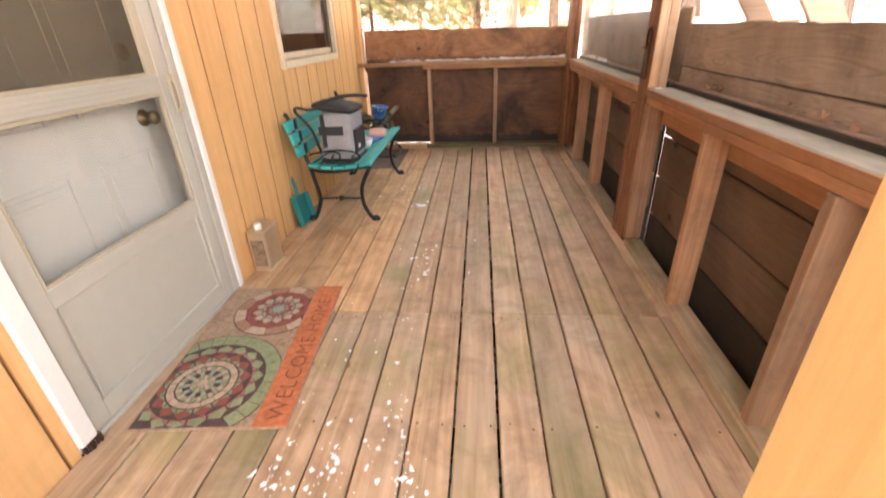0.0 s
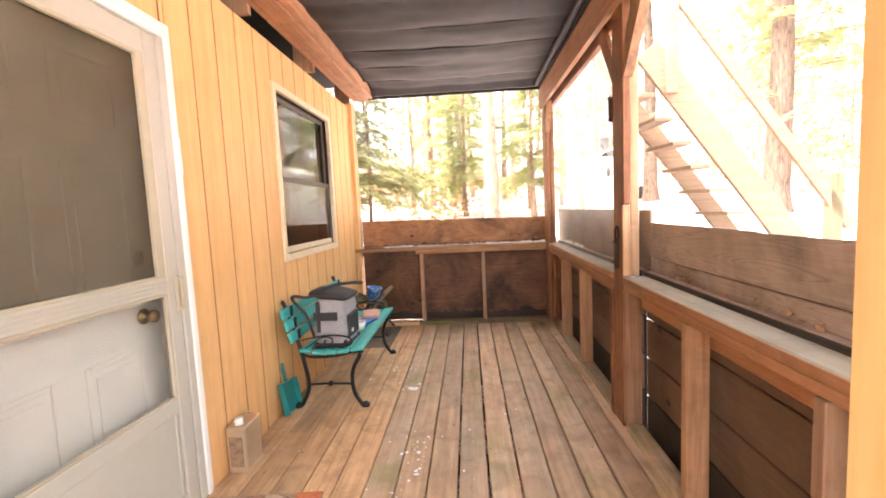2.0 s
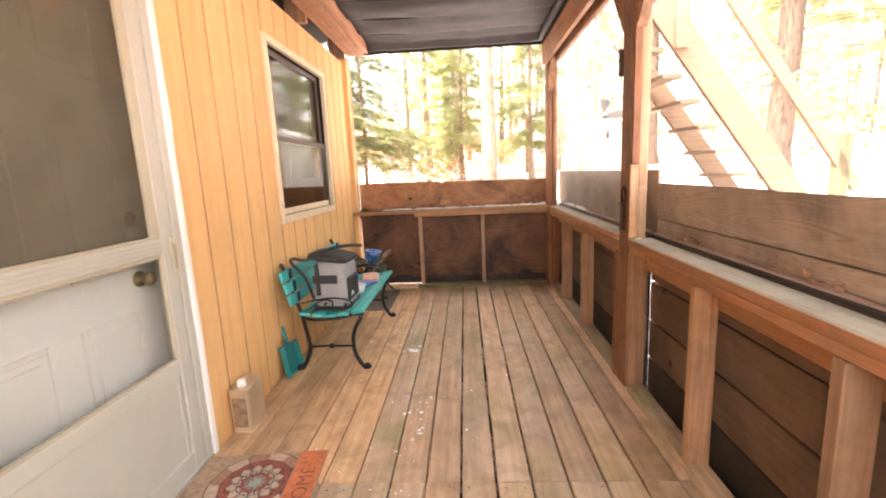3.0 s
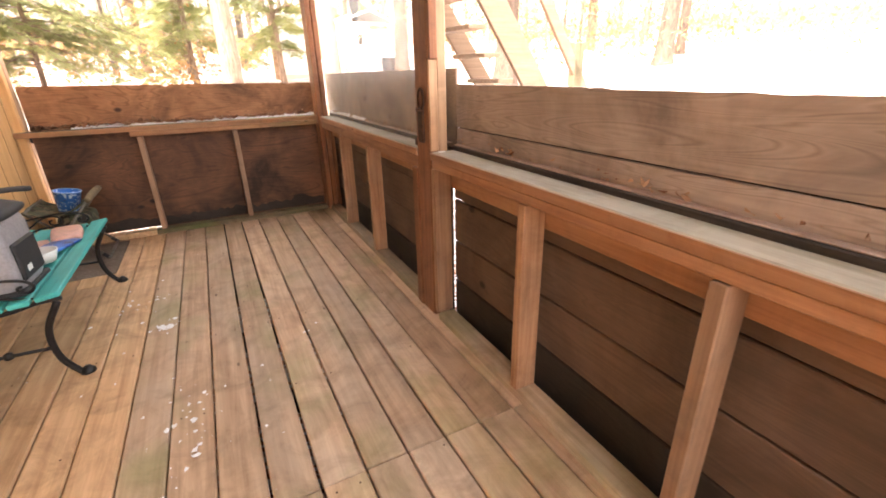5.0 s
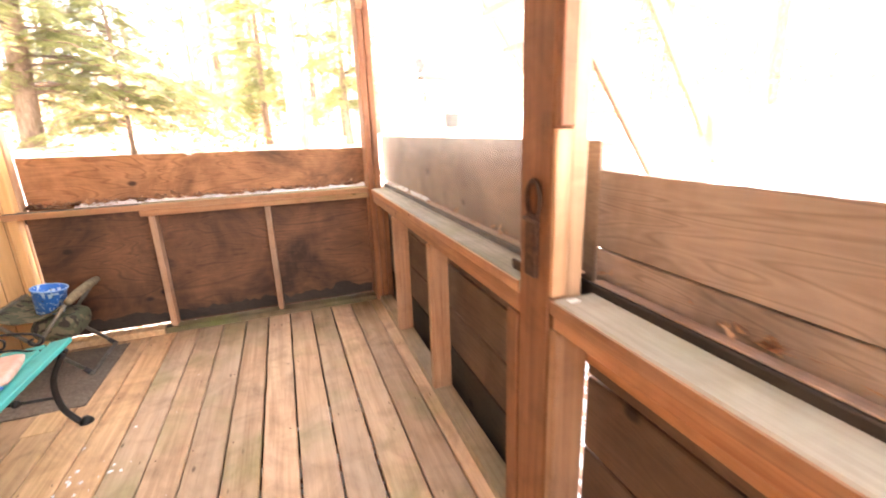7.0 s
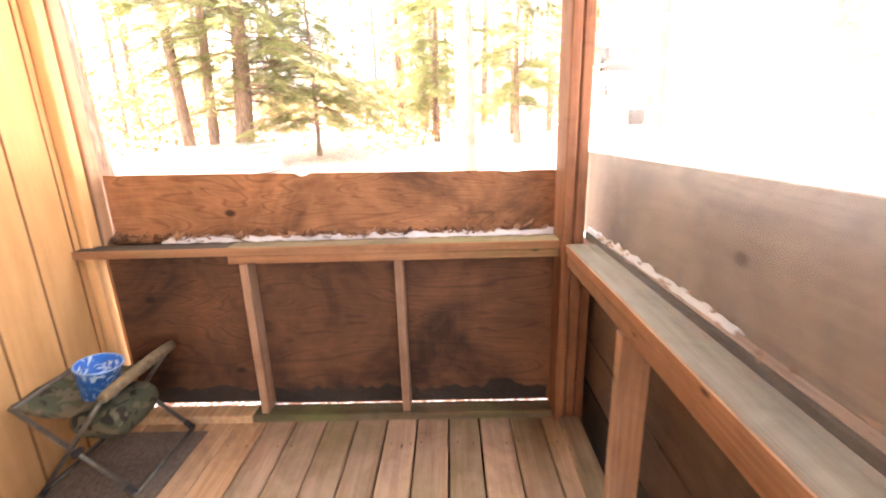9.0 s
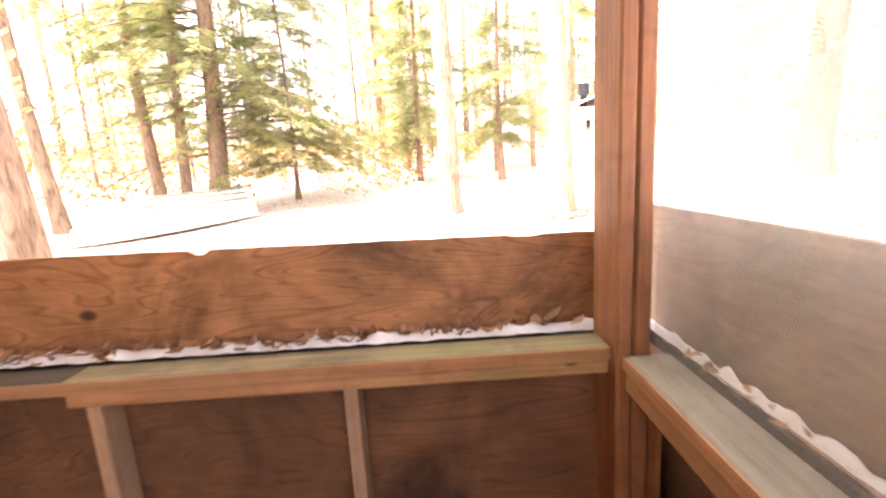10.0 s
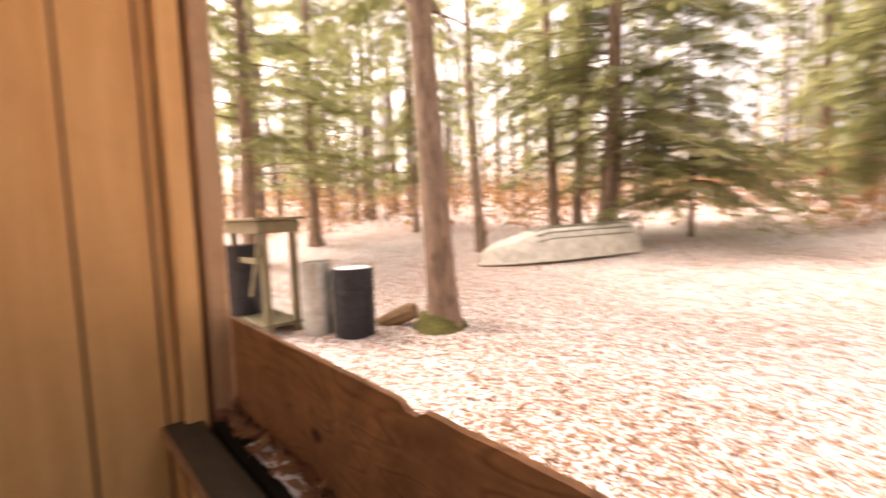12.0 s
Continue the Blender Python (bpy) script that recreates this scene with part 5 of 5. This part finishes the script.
def far_woods():
    """Bare trunks and tan beech leaves that fill the wood all round."""
    rs = np.random.RandomState(77)
    V, F, LV, LF = [], [], [], []
    for i in range(560):
        a = rs.rand() * 2 * math.pi
        d = 22 + 50 * rs.rand() ** 1.2
        x, y = 1 + d * math.cos(a), 5 + d * math.sin(a)
        if y < -12:
            continue
        z, r, h = ground_z(x, y) - 0.3, 0.06 + 0.16 * rs.rand() ** 2, 11 + 8 * rs.rand()
        lx, ly = rs.randn(2) * 0.35
        b = len(V)
        for q, rr in ((0, r * 1.2), (h * 0.5, r * 0.8), (h, r * 0.3)):
            for j in range(5):
                t = 2 * math.pi * j / 5
                V.append((x + lx * q / h + rr * math.cos(t), y + ly * q / h + rr * math.sin(t), z + q))
        for k in range(2):
            for j in range(5):
                F.append((b + k * 5 + j, b + k * 5 + (j + 1) % 5, b + k * 5 + 5 + (j + 1) % 5, b + k * 5 + 5 + j))
        for m_ in range(26):
            q = h * (0.12 + 0.85 * rs.rand())
            t, ln = rs.rand() * 6.28, 0.8 + 1.6 * rs.rand()
            p = np.array([x + lx * q / h, y + ly * q / h, z + q])
            e = p + np.array([math.cos(t) * ln, math.sin(t) * ln, ln * 0.6])
            b = len(V)
            V.extend((tuple(p + (0, 0, 0.025)), tuple(p - (0, 0, 0.025)), tuple(e)))
            F.append((b, b + 1, b + 2))
    for i in range(4200):
        a, d = rs.rand() * 2 * math.pi, (16 + 34 * rs.rand() if i < 2800 else 27 + 30 * rs.rand())
        cx, cy = 1 + d * math.cos(a), 5 + d * math.sin(a)
        if cy < -8 or (2 < cx < 13 and 5 < cy < 26.5):
            continue
        cz, hh = ground_z(cx, cy), 0.8 + (3.2 if i < 2800 else 9.0) * rs.rand() ** 1.6
        for k in range(44):
            p = np.array([cx, cy, cz + 0.1 + hh * rs.rand()]) + np.append(rs.randn(2) * 0.7, 0)
            u, v = rs.randn(3) * 0.045, rs.randn(3) * 0.045
            b = len(LV)
            LV.extend((tuple(p - u), tuple(p + v), tuple(p + u), tuple(p - v)))
            LF.append((b, b + 1, b + 2, b + 3))
    tagged(mesh_part("far_woods", V, F, M_BARK_GREY), "bare grey trunks of the wood around the clearing", "woods", kind="stuff")
    tagged(mesh_part("undergrowth", LV, LF, M_BEECH), "tan withered leaves on low undergrowth", "undergrowth", kind="stuff")


far_woods()


def far_evergreens():
    rs = np.random.RandomState(5)
    V, F = [], []
    for i in range(75):
        a, d = rs.rand() * 2 * math.pi, 26 + 30 * rs.rand()
        x, y = 1 + d * math.cos(a), 5 + d * math.sin(a)
        if y < -10:
            continue
        z, h, w = ground_z(x, y), 9 + 8 * rs.rand(), 1.8 + 1.6 * rs.rand()
        for k in range(750):
            q = rs.rand() ** 0.8
            r = w * (1.05 - q) * rs.rand() ** 0.5
            t = rs.rand() * 6.283
            p = np.array([x + r * math.cos(t), y + r * math.sin(t), z + 1 + h * q - r * 0.25])
            u = np.array([math.cos(t), math.sin(t), -0.4]) * (0.22 + 0.25 * rs.rand())
            v = np.array([-math.sin(t), math.cos(t), rs.randn() * 0.3]) * (0.1 + 0.1 * rs.rand())
            b = len(V)
            V.extend((tuple(p - v), tuple(p + u), tuple(p + v)))
            F.append((b, b + 1, b + 2))
    tagged(mesh_part("far_evergreens", V, F, M_NEEDLE), "distant evergreens behind the bare trunks", "woods", kind="stuff")


far_evergreens()


def leaf_litter():
    """Curled fallen leaves on the snow near the porch."""
    rs = np.random.RandomState(9)
    V, F = [], []
    for i in range(26000):
        d = 1.0 + 11.5 * rs.rand() ** 0.8
        a = radians(40 + 120 * rs.rand())
        x, y = 1 + d * math.cos(a), 5.0 + d * math.sin(a)
        if y < 5.6:
            continue
        dens = 0.75 - 0.06 * (x + 3) + 0.7 * noise.noise(Vector((x * 0.5, y * 0.5, 7)))
        if rs.rand() > dens:
            continue
        z = ground_z(x, y) + 0.006 + 0.012 * rs.rand()
        s, t = 0.013 + 0.02 * rs.rand(), rs.rand() * 6.283
        c, n_ = math.cos(t), math.sin(t)
        curl = 0.02 * rs.rand()
        b = len(V)
        for u, v, w in ((-1, 0, curl), (-0.2, 0.6, 0), (1, 0.1, curl), (0.1, -0.6, 0.3 * curl)):
            V.append((x + s * (u * c - v * n_), y + s * (u * n_ + v * c), z + w + s * 0.3 * rs.randn() * 0.5))
        F.append((b, b + 1, b + 2))
        F.append((b, b + 2, b + 3))
    tagged(mesh_part("fallen_leaves", V, F, M_DEADLEAF), "brown fallen leaves scattered over thin snow", "leaves", kind="stuff")


leaf_litter()


# ---------------------------------------------------------------- boat
def make_boat():
    boat = thing("rowing_boat", "pale upturned rowing boat lying on leafy snow", "boat")
    a, b = Vector((-5.75, 13.15, 0)), Vector((-3.8, 16.85, 0))
    boat.location = (a.x, a.y, ground_z(-4.9, 15) - 0.06)
    boat.rotation_euler = (0, radians(-2), math.atan2(b.y - a.y, b.x - a.x))
    L, n, mseg = 4.2, 30, 22
    verts, faces = [], []
    for i in range(n + 1):
        t = i / n
        w = 0.62 * (1 - (1 - min(1, t / 0.55)) ** 2.4) ** 0.75 * (1 - 0.12 * max(0, t - 0.7) / 0.3)
        w = max(w, 0.03)
        h = 0.84 * (0.4 + 0.6 * min(1, t / 0.4) ** 0.7) * (1 - 0.05 * t)
        for j in range(mseg + 1):
            u = -1 + 2 * j / mseg
            prof = (1 - abs(u) ** 3.2) ** 0.6
            ridge = 0.012 * math.cos(u * 22) * (1 if abs(u) < 0.85 else 0)
            verts.append((L * t - 0.12 * (1 - t) * (1 - prof), w * u * (1 + 0.08 * (1 - prof)), h * prof + ridge * prof))
    for i in range(n):
        for j in range(mseg):
            q = i * (mseg + 1) + j
            faces.append((q, q + 1, q + mseg + 2, q + mseg + 1))
    faces.append(tuple(n * (mseg + 1) + j for j in range(mseg + 1)))
    mesh_part("hull", verts, faces, M_BOAT, boat, smooth=True)
    for s in (-1, 1):
        pts = []
        for i in range(n + 1):
            q = i * (mseg + 1) + (0 if s < 0 else mseg)
            x, y, z = verts[q]
            pts.append((x, y + 0.012 * s, z + 0.03))
        part("gunwale", rod(bmesh.new(), pts, 0.022, 6), M_BOAT, boat, smooth=True)
    for y in (-0.5, -0.4, -0.22, 0.0, 0.22, 0.4, 0.5):
        k = (1 - abs(y / 0.62) ** 3.2) ** 0.6
        pts = [(1.3 + 2.7 * t, y, 0.84 * k * (1 - 0.05 * (0.3 + 0.64 * t)) * (0.4 + 0.6 * min(1, (0.31 + 0.64 * t) / 0.4) ** 0.7) + 0.012) for t in np.linspace(0, 1, 8)]
        part("strake", rod(bmesh.new(), pts, 0.022, 6), M_BOAT_DARK, boat, smooth=True)


make_boat()


# ---------------------------------------------------------------- drums, stand, log
def drum(name, label, x, y, r, h, material):
    d = thing(name, label, "drum", (x, y, ground_z(x, y) - 0.02))
    prof = [(r * 0.97, 0.0), (r, 0.012)]
    for k in (1, 2):
        z = h * k / 3
        prof += [(r, z - 0.025), (r * 1.03, z - 0.01), (r * 1.03, z + 0.01), (r, z + 0.025)]
    prof += [(r, h - 0.012), (r * 1.015, h - 0.006), (r * 1.015, h), (r * 0.96, h), (r * 0.95, h - 0.02), (0.0, h - 0.02)]
    return part("drum_body", lathe(bmesh.new(), prof, 28), material, d, smooth=False)


d1 = drum("oil_drum", "black steel drum with ribs standing on the snow", -3.58, 8.1, 0.275, 0.93, M_DRUM)
part("snow_cap", lathe(bmesh.new(), [(0.255, 0.915), (0.25, 0.93), (0.0, 0.935)], 24), M_SNOW, d1, "thin snow on the drum lid", True)
part("bung", rod(bmesh.new(), [(0.27, 0.0, 0.68), (0.37, 0.05, 0.69)], 0.022, 8), M_DRUM, d1)
d2 = drum("galvanised_bin", "grey galvanised metal bin beside the black drum", -4.0, 7.78, 0.2, 1.0, M_ZINC)
d3 = drum("oil_drum", "black steel drum behind the timber stand", -5.5, 7.25, 0.29, 1.2, M_DRUM)

stand = thing("timber_stand", "greenish weathered timber stand with a plank top", "stand", (-4.75, 7.42, ground_z(-4.75, 7.42)))
part("top_beam", box(bmesh.new(), (-0.95, -0.28, 1.38), (0.48, 0.28, 1.55), 0.008), M_OLD, stand)
part("top_plank", box(bmesh.new(), (-1.0, -0.34, 1.553), (0.53, 0.34, 1.59), 0.006), M_OLD, stand)
for x in (-0.85, 0.36):
    for y in (-0.24, 0.16):
        part("leg", box(bmesh.new(), (x, y, -0.05), (x + 0.09, y + 0.09, 1.378), 0.006), M_OLD, stand)
part("shelf", box(bmesh.new(), (-0.9, -0.28, 0.1), (0.46, 0.28, 0.14), 0.005), M_OLD, stand)
part("diagonal", box(bmesh.new(), (-0.03, -0.02, 0), (0.03, 0.02, 0.85), 0.004, Matrix.Translation((0.0, -0.26, 0.5)) @ Matrix.Rotation(radians(28), 4, "Y")), M_OLD, stand)
part("stretcher", box(bmesh.new(), (-0.84, -0.24, 0.95), (0.4, -0.2, 1.03), 0.004), M_OLD, stand)
bd = bar("snowy_board", (-4.3, 6.9, 0.02), (-3.75, 7.25, 0.06), M_SNOW, None, 0.01)
bd.location.z = -0.1
tagged(bd, "board covered with snow lying by the stand", "board")
lg = thing("split_log", "split firewood log leaning at the tree foot", "log", (-3.45, 8.75, ground_z(-3.45, 8.75)))
lg.rotation_euler = (0, radians(-18), radians(35))
bm = rod(bmesh.new(), [(-0.3, 0, 0.08), (-0.1, 0.01, 0.1), (0.15, 0, 0.12), (0.3, 0, 0.12)], [0.1, 0.12, 0.13, 0.12], 9)
part("log_wood", bm, M_LOG, lg, smooth=False)

# stones and debris round the tall tree
rsd = random.Random(4)
for k in range(7):
    a = 2 * math.pi * k / 7 + rsd.random() * 0.4
    x, y = 4.58 + 0.5 * math.cos(a), 14.1 + 0.5 * math.sin(a)
    bm = bmesh.new()
    bmesh.ops.create_icosphere(bm, subdivisions=2, radius=0.12 + 0.07 * rsd.random())
    for v in bm.verts:
        v.co = Vector((v.co.x * 1.3, v.co.y, v.co.z * 0.7)) * (1 + 0.3 * noise.noise(v.co * 6 + Vector((k, 0, 0))))
    ob = part("stone", bm, M_BARK_GREY, smooth=False)
    ob.location = (x, y, ground_z(x, y) + 0.05)
    tagged(ob, "grey stone at the foot of the tall tree", "stone", "stones round the tree")


# ---------------------------------------------------------------- shed and shack
def hut(name, label, x, y, w, d, h, wallm, roofm, rise=0.5, turn=0.0, sunk=0.2, e=0.2):
    z = ground_z(x, y) - sunk
    t = thing(name, label, "hut", (x, y, z))
    t.rotation_euler = (0, 0, radians(turn))
    for a, b in (((-w / 2, -d / 2, 0), (w / 2, -d / 2 + 0.08, h)), ((-w / 2, d / 2 - 0.08, 0), (w / 2, d / 2, h)), ((-w / 2, -d / 2 + 0.08, 0), (-w / 2 + 0.08, d / 2 - 0.08, h)), ((w / 2 - 0.08, -d / 2 + 0.08, 0), (w / 2, d / 2 - 0.08, h))):
        bar("wall", a, b, wallm, t, 0.01)
    bm = bmesh.new()
    pts = [(-w / 2 - e, h - 0.05), (0, h + rise), (w / 2 + e, h - 0.05), (w / 2 + e, h + 0.03), (0, h + rise + 0.09), (-w / 2 - e, h + 0.03)]
    f = [bm.verts.new((p, -d / 2 - e, q)) for p, q in pts]
    g = [bm.verts.new((p, d / 2 + e, q)) for p, q in pts]
    bm.faces.new(f)
    bm.faces.new(g[::-1])
    for k in range(6):
        bm.faces.new((f[k], g[k], g[(k + 1) % 6], f[(k + 1) % 6]))
    part("roof", bm, roofm, t)
    return t


shed = hut("privy", "small weathered board shed with a brown frame", 5.5, 25.2, 1.9, 1.6, 2.9, M_SHACK, M_SHACK_BROWN, 0.3, e=0.05)
for x in (-0.98, 0.72):
    bar("frame_post", (x, -0.88, 0.0), (x + 0.22, -0.80, 2.9), M_SHACK_BROWN, shed)
bar("door", (-0.55, -0.84, 0.3), (0.55, -0.802, 2.5), M_WHITE, shed, 0.01)
shack = hut("cabin", "whitewashed board cabin with a snowy roof and stovepipe", 8.9, 25.0, 2.4, 2.6, 2.35, M_WHITE, M_SHACK_ROOF, 0.45, 8)
bar("window", (-0.6, -1.33, 1.35), (-0.4, -1.302, 1.8), M_DARK, shack, 0.01)
bar("door", (0.1, -1.34, 0.2), (0.85, -1.302, 2.0), M_SHACK, shack, 0.01)
bar("lintel", (0.0, -1.36, 2.05), (1.0, -1.302, 2.2), M_SHACK_BROWN, shack, 0.01)
part("stovepipe", lathe(bmesh.new(), [(0.14, 2.3), (0.14, 2.9), (0.24, 2.9), (0.24, 3.35), (0.0, 3.4)], 14, (-0.5, -0.9, 0)), M_DRUM, shack, "black stovepipe")
pail = thing("black_bin", "black plastic bin standing before the cabin", "bin", (9.9, 23.4, ground_z(9.9, 23.4)))
part("bin_body", lathe(bmesh.new(), [(0.3, 0.0), (0.36, 0.62), (0.38, 0.64), (0.34, 0.64), (0.3, 0.1), (0.0, 0.1)], 18), M_DRUM, pail, smooth=True)


# ---------------------------------------------------------------- snow and leaves on the ledges and the deck
def snow_bits(name, label, spots, seed, z):
    rs = np.random.RandomState(seed)
    bm = bmesh.new()
    for x, y, spread, n, size in spots:
        for k in range(n):
            px, py = x + rs.randn() * spread * 0.5, y + rs.randn() * spread
            s = size * (0.2 + 0.8 * rs.rand() ** 2.4)
            c = bm.verts.new((px, py, z + s * 0.22))
            m_ = 7
            ring = [bm.verts.new((px + s * (0.35 + 1.0 * rs.rand()) * math.cos(6.283 * j / m_), py + s * (0.35 + 1.3 * rs.rand()) * math.sin(6.283 * j / m_), z)) for j in range(m_)]
            for j in range(m_):
                bm.faces.new((c, ring[j], ring[(j + 1) % m_]))
    tagged(part(name, bm, M_SNOW, smooth=True), label, "snow", kind="stuff")


snow_bits("snow_crumbs", "crumbs of trodden snow on the deck boards", [(0.84, 3.54, 0.06, 14, 0.028), (0.64, 3.93, 0.12, 10, 0.018), (0.72, 3.7, 0.2, 12, 0.012), (0.97, 2.81, 0.1, 14, 0.013), (0.96, 2.62, 0.08, 10, 0.014), (0.98, 1.47, 0.1, 40, 0.011),
                                                          (0.82, 1.33, 0.06, 34, 0.012), (0.65, 1.3, 0.06, 30, 0.012), (1.05, 1.3, 0.06, 30, 0.011), (0.75, 1.75, 0.25, 22, 0.011), (0.85, 2.2, 0.3, 26, 0.009), (1.0, 2.4, 0.3, 22, 0.009), (0.4, 3.0, 0.3, 8, 0.008), (0.8, 4.4, 0.3, 8, 0.008), (1.48, 3.13, 0.02, 3, 0.012), (1.2, 3.3, 0.5, 8, 0.007), (0.3, 2.2, 0.08, 24, 0.01), (0.5, 2.25, 0.05, 18, 0.01)], 3, 0.0012)


def ledge_snow(name, x0, x1, y0, y1, z, n, seed, along=0):
    """A lumpy strip of old snow."""
    V, F = [], []
    for i in range(n + 1):
        t = i / n
        for j in range(6):
            u = j / 5
            x = x0 + (x1 - x0) * (t if along == 0 else u)
            y = y0 + (y1 - y0) * (u if along == 0 else t)
            h = max(0.0, 0.8 + 0.7 * noise.noise(Vector((t * n * 0.35, u * 1.4, seed)))) * math.sin(math.pi * (0.08 + 0.84 * u)) * 0.034
            V.append((x, y + (0.006 * noise.noise(Vector((t * 60, u, 1))) if along == 0 else 0), z + h))
    for i in range(n):
        for j in range(5):
            q = i * 6 + j
            F.append((q, q + 1, q + 7, q + 6))
    ob = mesh_part(name, V, F, M_SNOW, smooth=True)
    return ob


tagged(ledge_snow("ledge_snow", 0.3, 2.17, 5.432, 5.484, 0.869, 110, 2), "strip of old snow behind the end ledge", "snow", kind="stuff")
tagged(ledge_snow("ledge_snow", 2.278, 2.304, 4.35, 5.4, 0.888, 70, 5, 1), "strip of old snow behind the side ledge", "snow", kind="stuff")


def ledge_leaves():
    rs = np.random.RandomState(21)
    V, F = [], []
    spots = [(0.07 + 2.05 * rs.rand() ** 1.9, 5.435 + 0.047 * rs.rand(), 0.878) for i in range(230)] + [(2.25 + 0.045 * rs.rand(), 0.6 + 4.6 * rs.rand(), 0.894) for i in range(90)] + [(2.28 + 0.02 * rs.rand(), 2.55 + 0.12 * rs.randn(), 0.896) for i in range(14)]
    for x, y, z in spots:
        s, t = (0.014 + 0.024 * rs.rand()) * (1 if y > 5.4 else 0.5), rs.rand() * 6.283
        up, curl = 0.5 * rs.randn(), 0.02 * rs.rand()
        b = len(V)
        c, n_ = math.cos(t), math.sin(t)
        zz = z + 0.022 * rs.rand()
        for u, v, w in ((-1, 0, curl), (-0.3, 0.6, 0), (0.4, 0.5, 0.004), (1, 0, curl), (0.3, -0.6, 0), (-0.4, -0.5, 0.004)):
            V.append((x + s * (u * c - v * n_), min(5.484, y + s * (u * n_ + v * c)) if y > 5.4 else y + s * (u * n_ + v * c), zz + w + abs(up) * s * (u + 1) * 0.6))
        F.append(tuple(range(b, b + 6)))
    tagged(mesh_part("ledge_leaves", V, F, M_DEADLEAF), "dry curled brown leaves caught along the ledges", "leaves", kind="stuff")


ledge_leaves()

# ---------------------------------------------------------------- deck boards and siding planks
floor = thing("floor", "worn brown timber deck boards with dark gaps", "floor", kind="structure")
rsb = random.Random(12)


def board_mesh(name, w, length, material):
    bm = box(bmesh.new(), (0.0, 0.0, -0.036), (w, length, 0.0), 0.005)
    me = bpy.data.meshes.new(name)
    bm.to_mesh(me)
    bm.free()
    me.materials.append(material)
    return me


deck_a = [board_mesh("deck_board", 0.148 - g, 3.76, M_DECK) for g in (0.007, 0.009, 0.005)]
# Boards by the house carry the siding's warm bounce light in their colour.
deck_w = [board_mesh("deck_board", 0.148 - g, 3.25, M_DECK_LIT) for g in (0.007, 0.010, 0.005)]
deck_b = [board_mesh("deck_board", 0.148 - g, 3.25, M_DECK) for g in (0.007, 0.010, 0.005)]
for k in range(15):
    x = 0.003 + 0.148 * k
    g = 1 if k in (8, 9, 11) else rsb.choice((0, 2))
    for meshes, y in ((deck_a, -1.6), (deck_w if k < 5 else deck_b, 2.163)):
        ob = new("deck_board", meshes[g])
        ob.parent = floor
        ob.location = (x + (0.0035, 0.0045, 0.0025)[g], y, -0.001 * rsb.random())
        ob.rotation_euler = (0, 0, radians(rsb.uniform(-0.02, 0.02)))
patchb = bar("deck_patch", (0.30, 4.32, 0.0006), (0.436, 4.62, 0.004), M_DECK_NEW, floor, 0.001)
for y in np.arange(-1.5, 5.4, 0.6):
    bar("joist", (0.0, y, -0.14), (2.22, y + 0.04, -0.0375), M_DARK, floor, 0)
bm = bmesh.new()
for k in range(15):
    for y in np.arange(-0.3, 5.2, 0.6):
        for dx in (0.03, 0.118):
            if rsb.random() < 0.45:
                continue
            lathe(bm, [(0.004, 0.0), (0.004, 0.0008), (0.0, 0.001)], 6, (0.003 + 0.148 * k + dx + rsb.uniform(-0.012, 0.012), y + 0.02 + rsb.uniform(-0.012, 0.012), 0.0))
tagged(part("deck_nails", bm, M_RUST), "small nail heads in the deck boards", "nails", kind="stuff")

plank_cache = {}


def plank(y, w, z0, z1):
    key = (round(w, 4), round(z1 - z0, 4))
    if key not in plank_cache:
        bm = box(bmesh.new(), (-0.0185, 0.0, 0.0), (0.0, key[0], key[1]), 0.0025)
        me = bpy.data.meshes.new("siding_plank")
        bm.to_mesh(me)
        bm.free()
        me.materials.append(M_SIDING)
        me.materials.append(M_GROOVE)
        for p in me.polygons:
            if abs(p.normal.y) > 0.5:
                p.material_index = 1
        plank_cache[key] = me
    ob = new("siding_plank", plank_cache[key])
    ob.parent = wall
    ob.location = (0, y, z0)


edges = [2.572 + 0.2122 * k for k in range(-20, 13)] + [5.3]
for a, b in zip(edges, edges[1:] + [5.338]):
    lo, hi = max(a, -1.6), min(b, 5.338)
    if hi - lo < 0.015:
        continue
    marks = sorted({lo, hi, *[c for c in (DOOR[0], DOOR[1], WIN[0], WIN[1]) if lo < c < hi]})
    for p, q in zip(marks, marks[1:]):
        mid = (p + q) / 2
        g0 = 0.003 if p == lo else 0.0
        g1 = 0.003 if q == hi else 0.0
        if DOOR[0] < mid < DOOR[1]:
            plank(p + g0, q - p - g0 - g1, DOOR[3] + 0.001, 2.468)
        elif WIN[0] < mid < WIN[1]:
            plank(p + g0, q - p - g0 - g1, -0.03, WIN[2] - 0.001)
            plank(p + g0, q - p - g0 - g1, WIN[3] + 0.001, 2.468)
        else:
            plank(p + g0, q - p - g0 - g1, -0.03, 2.468)
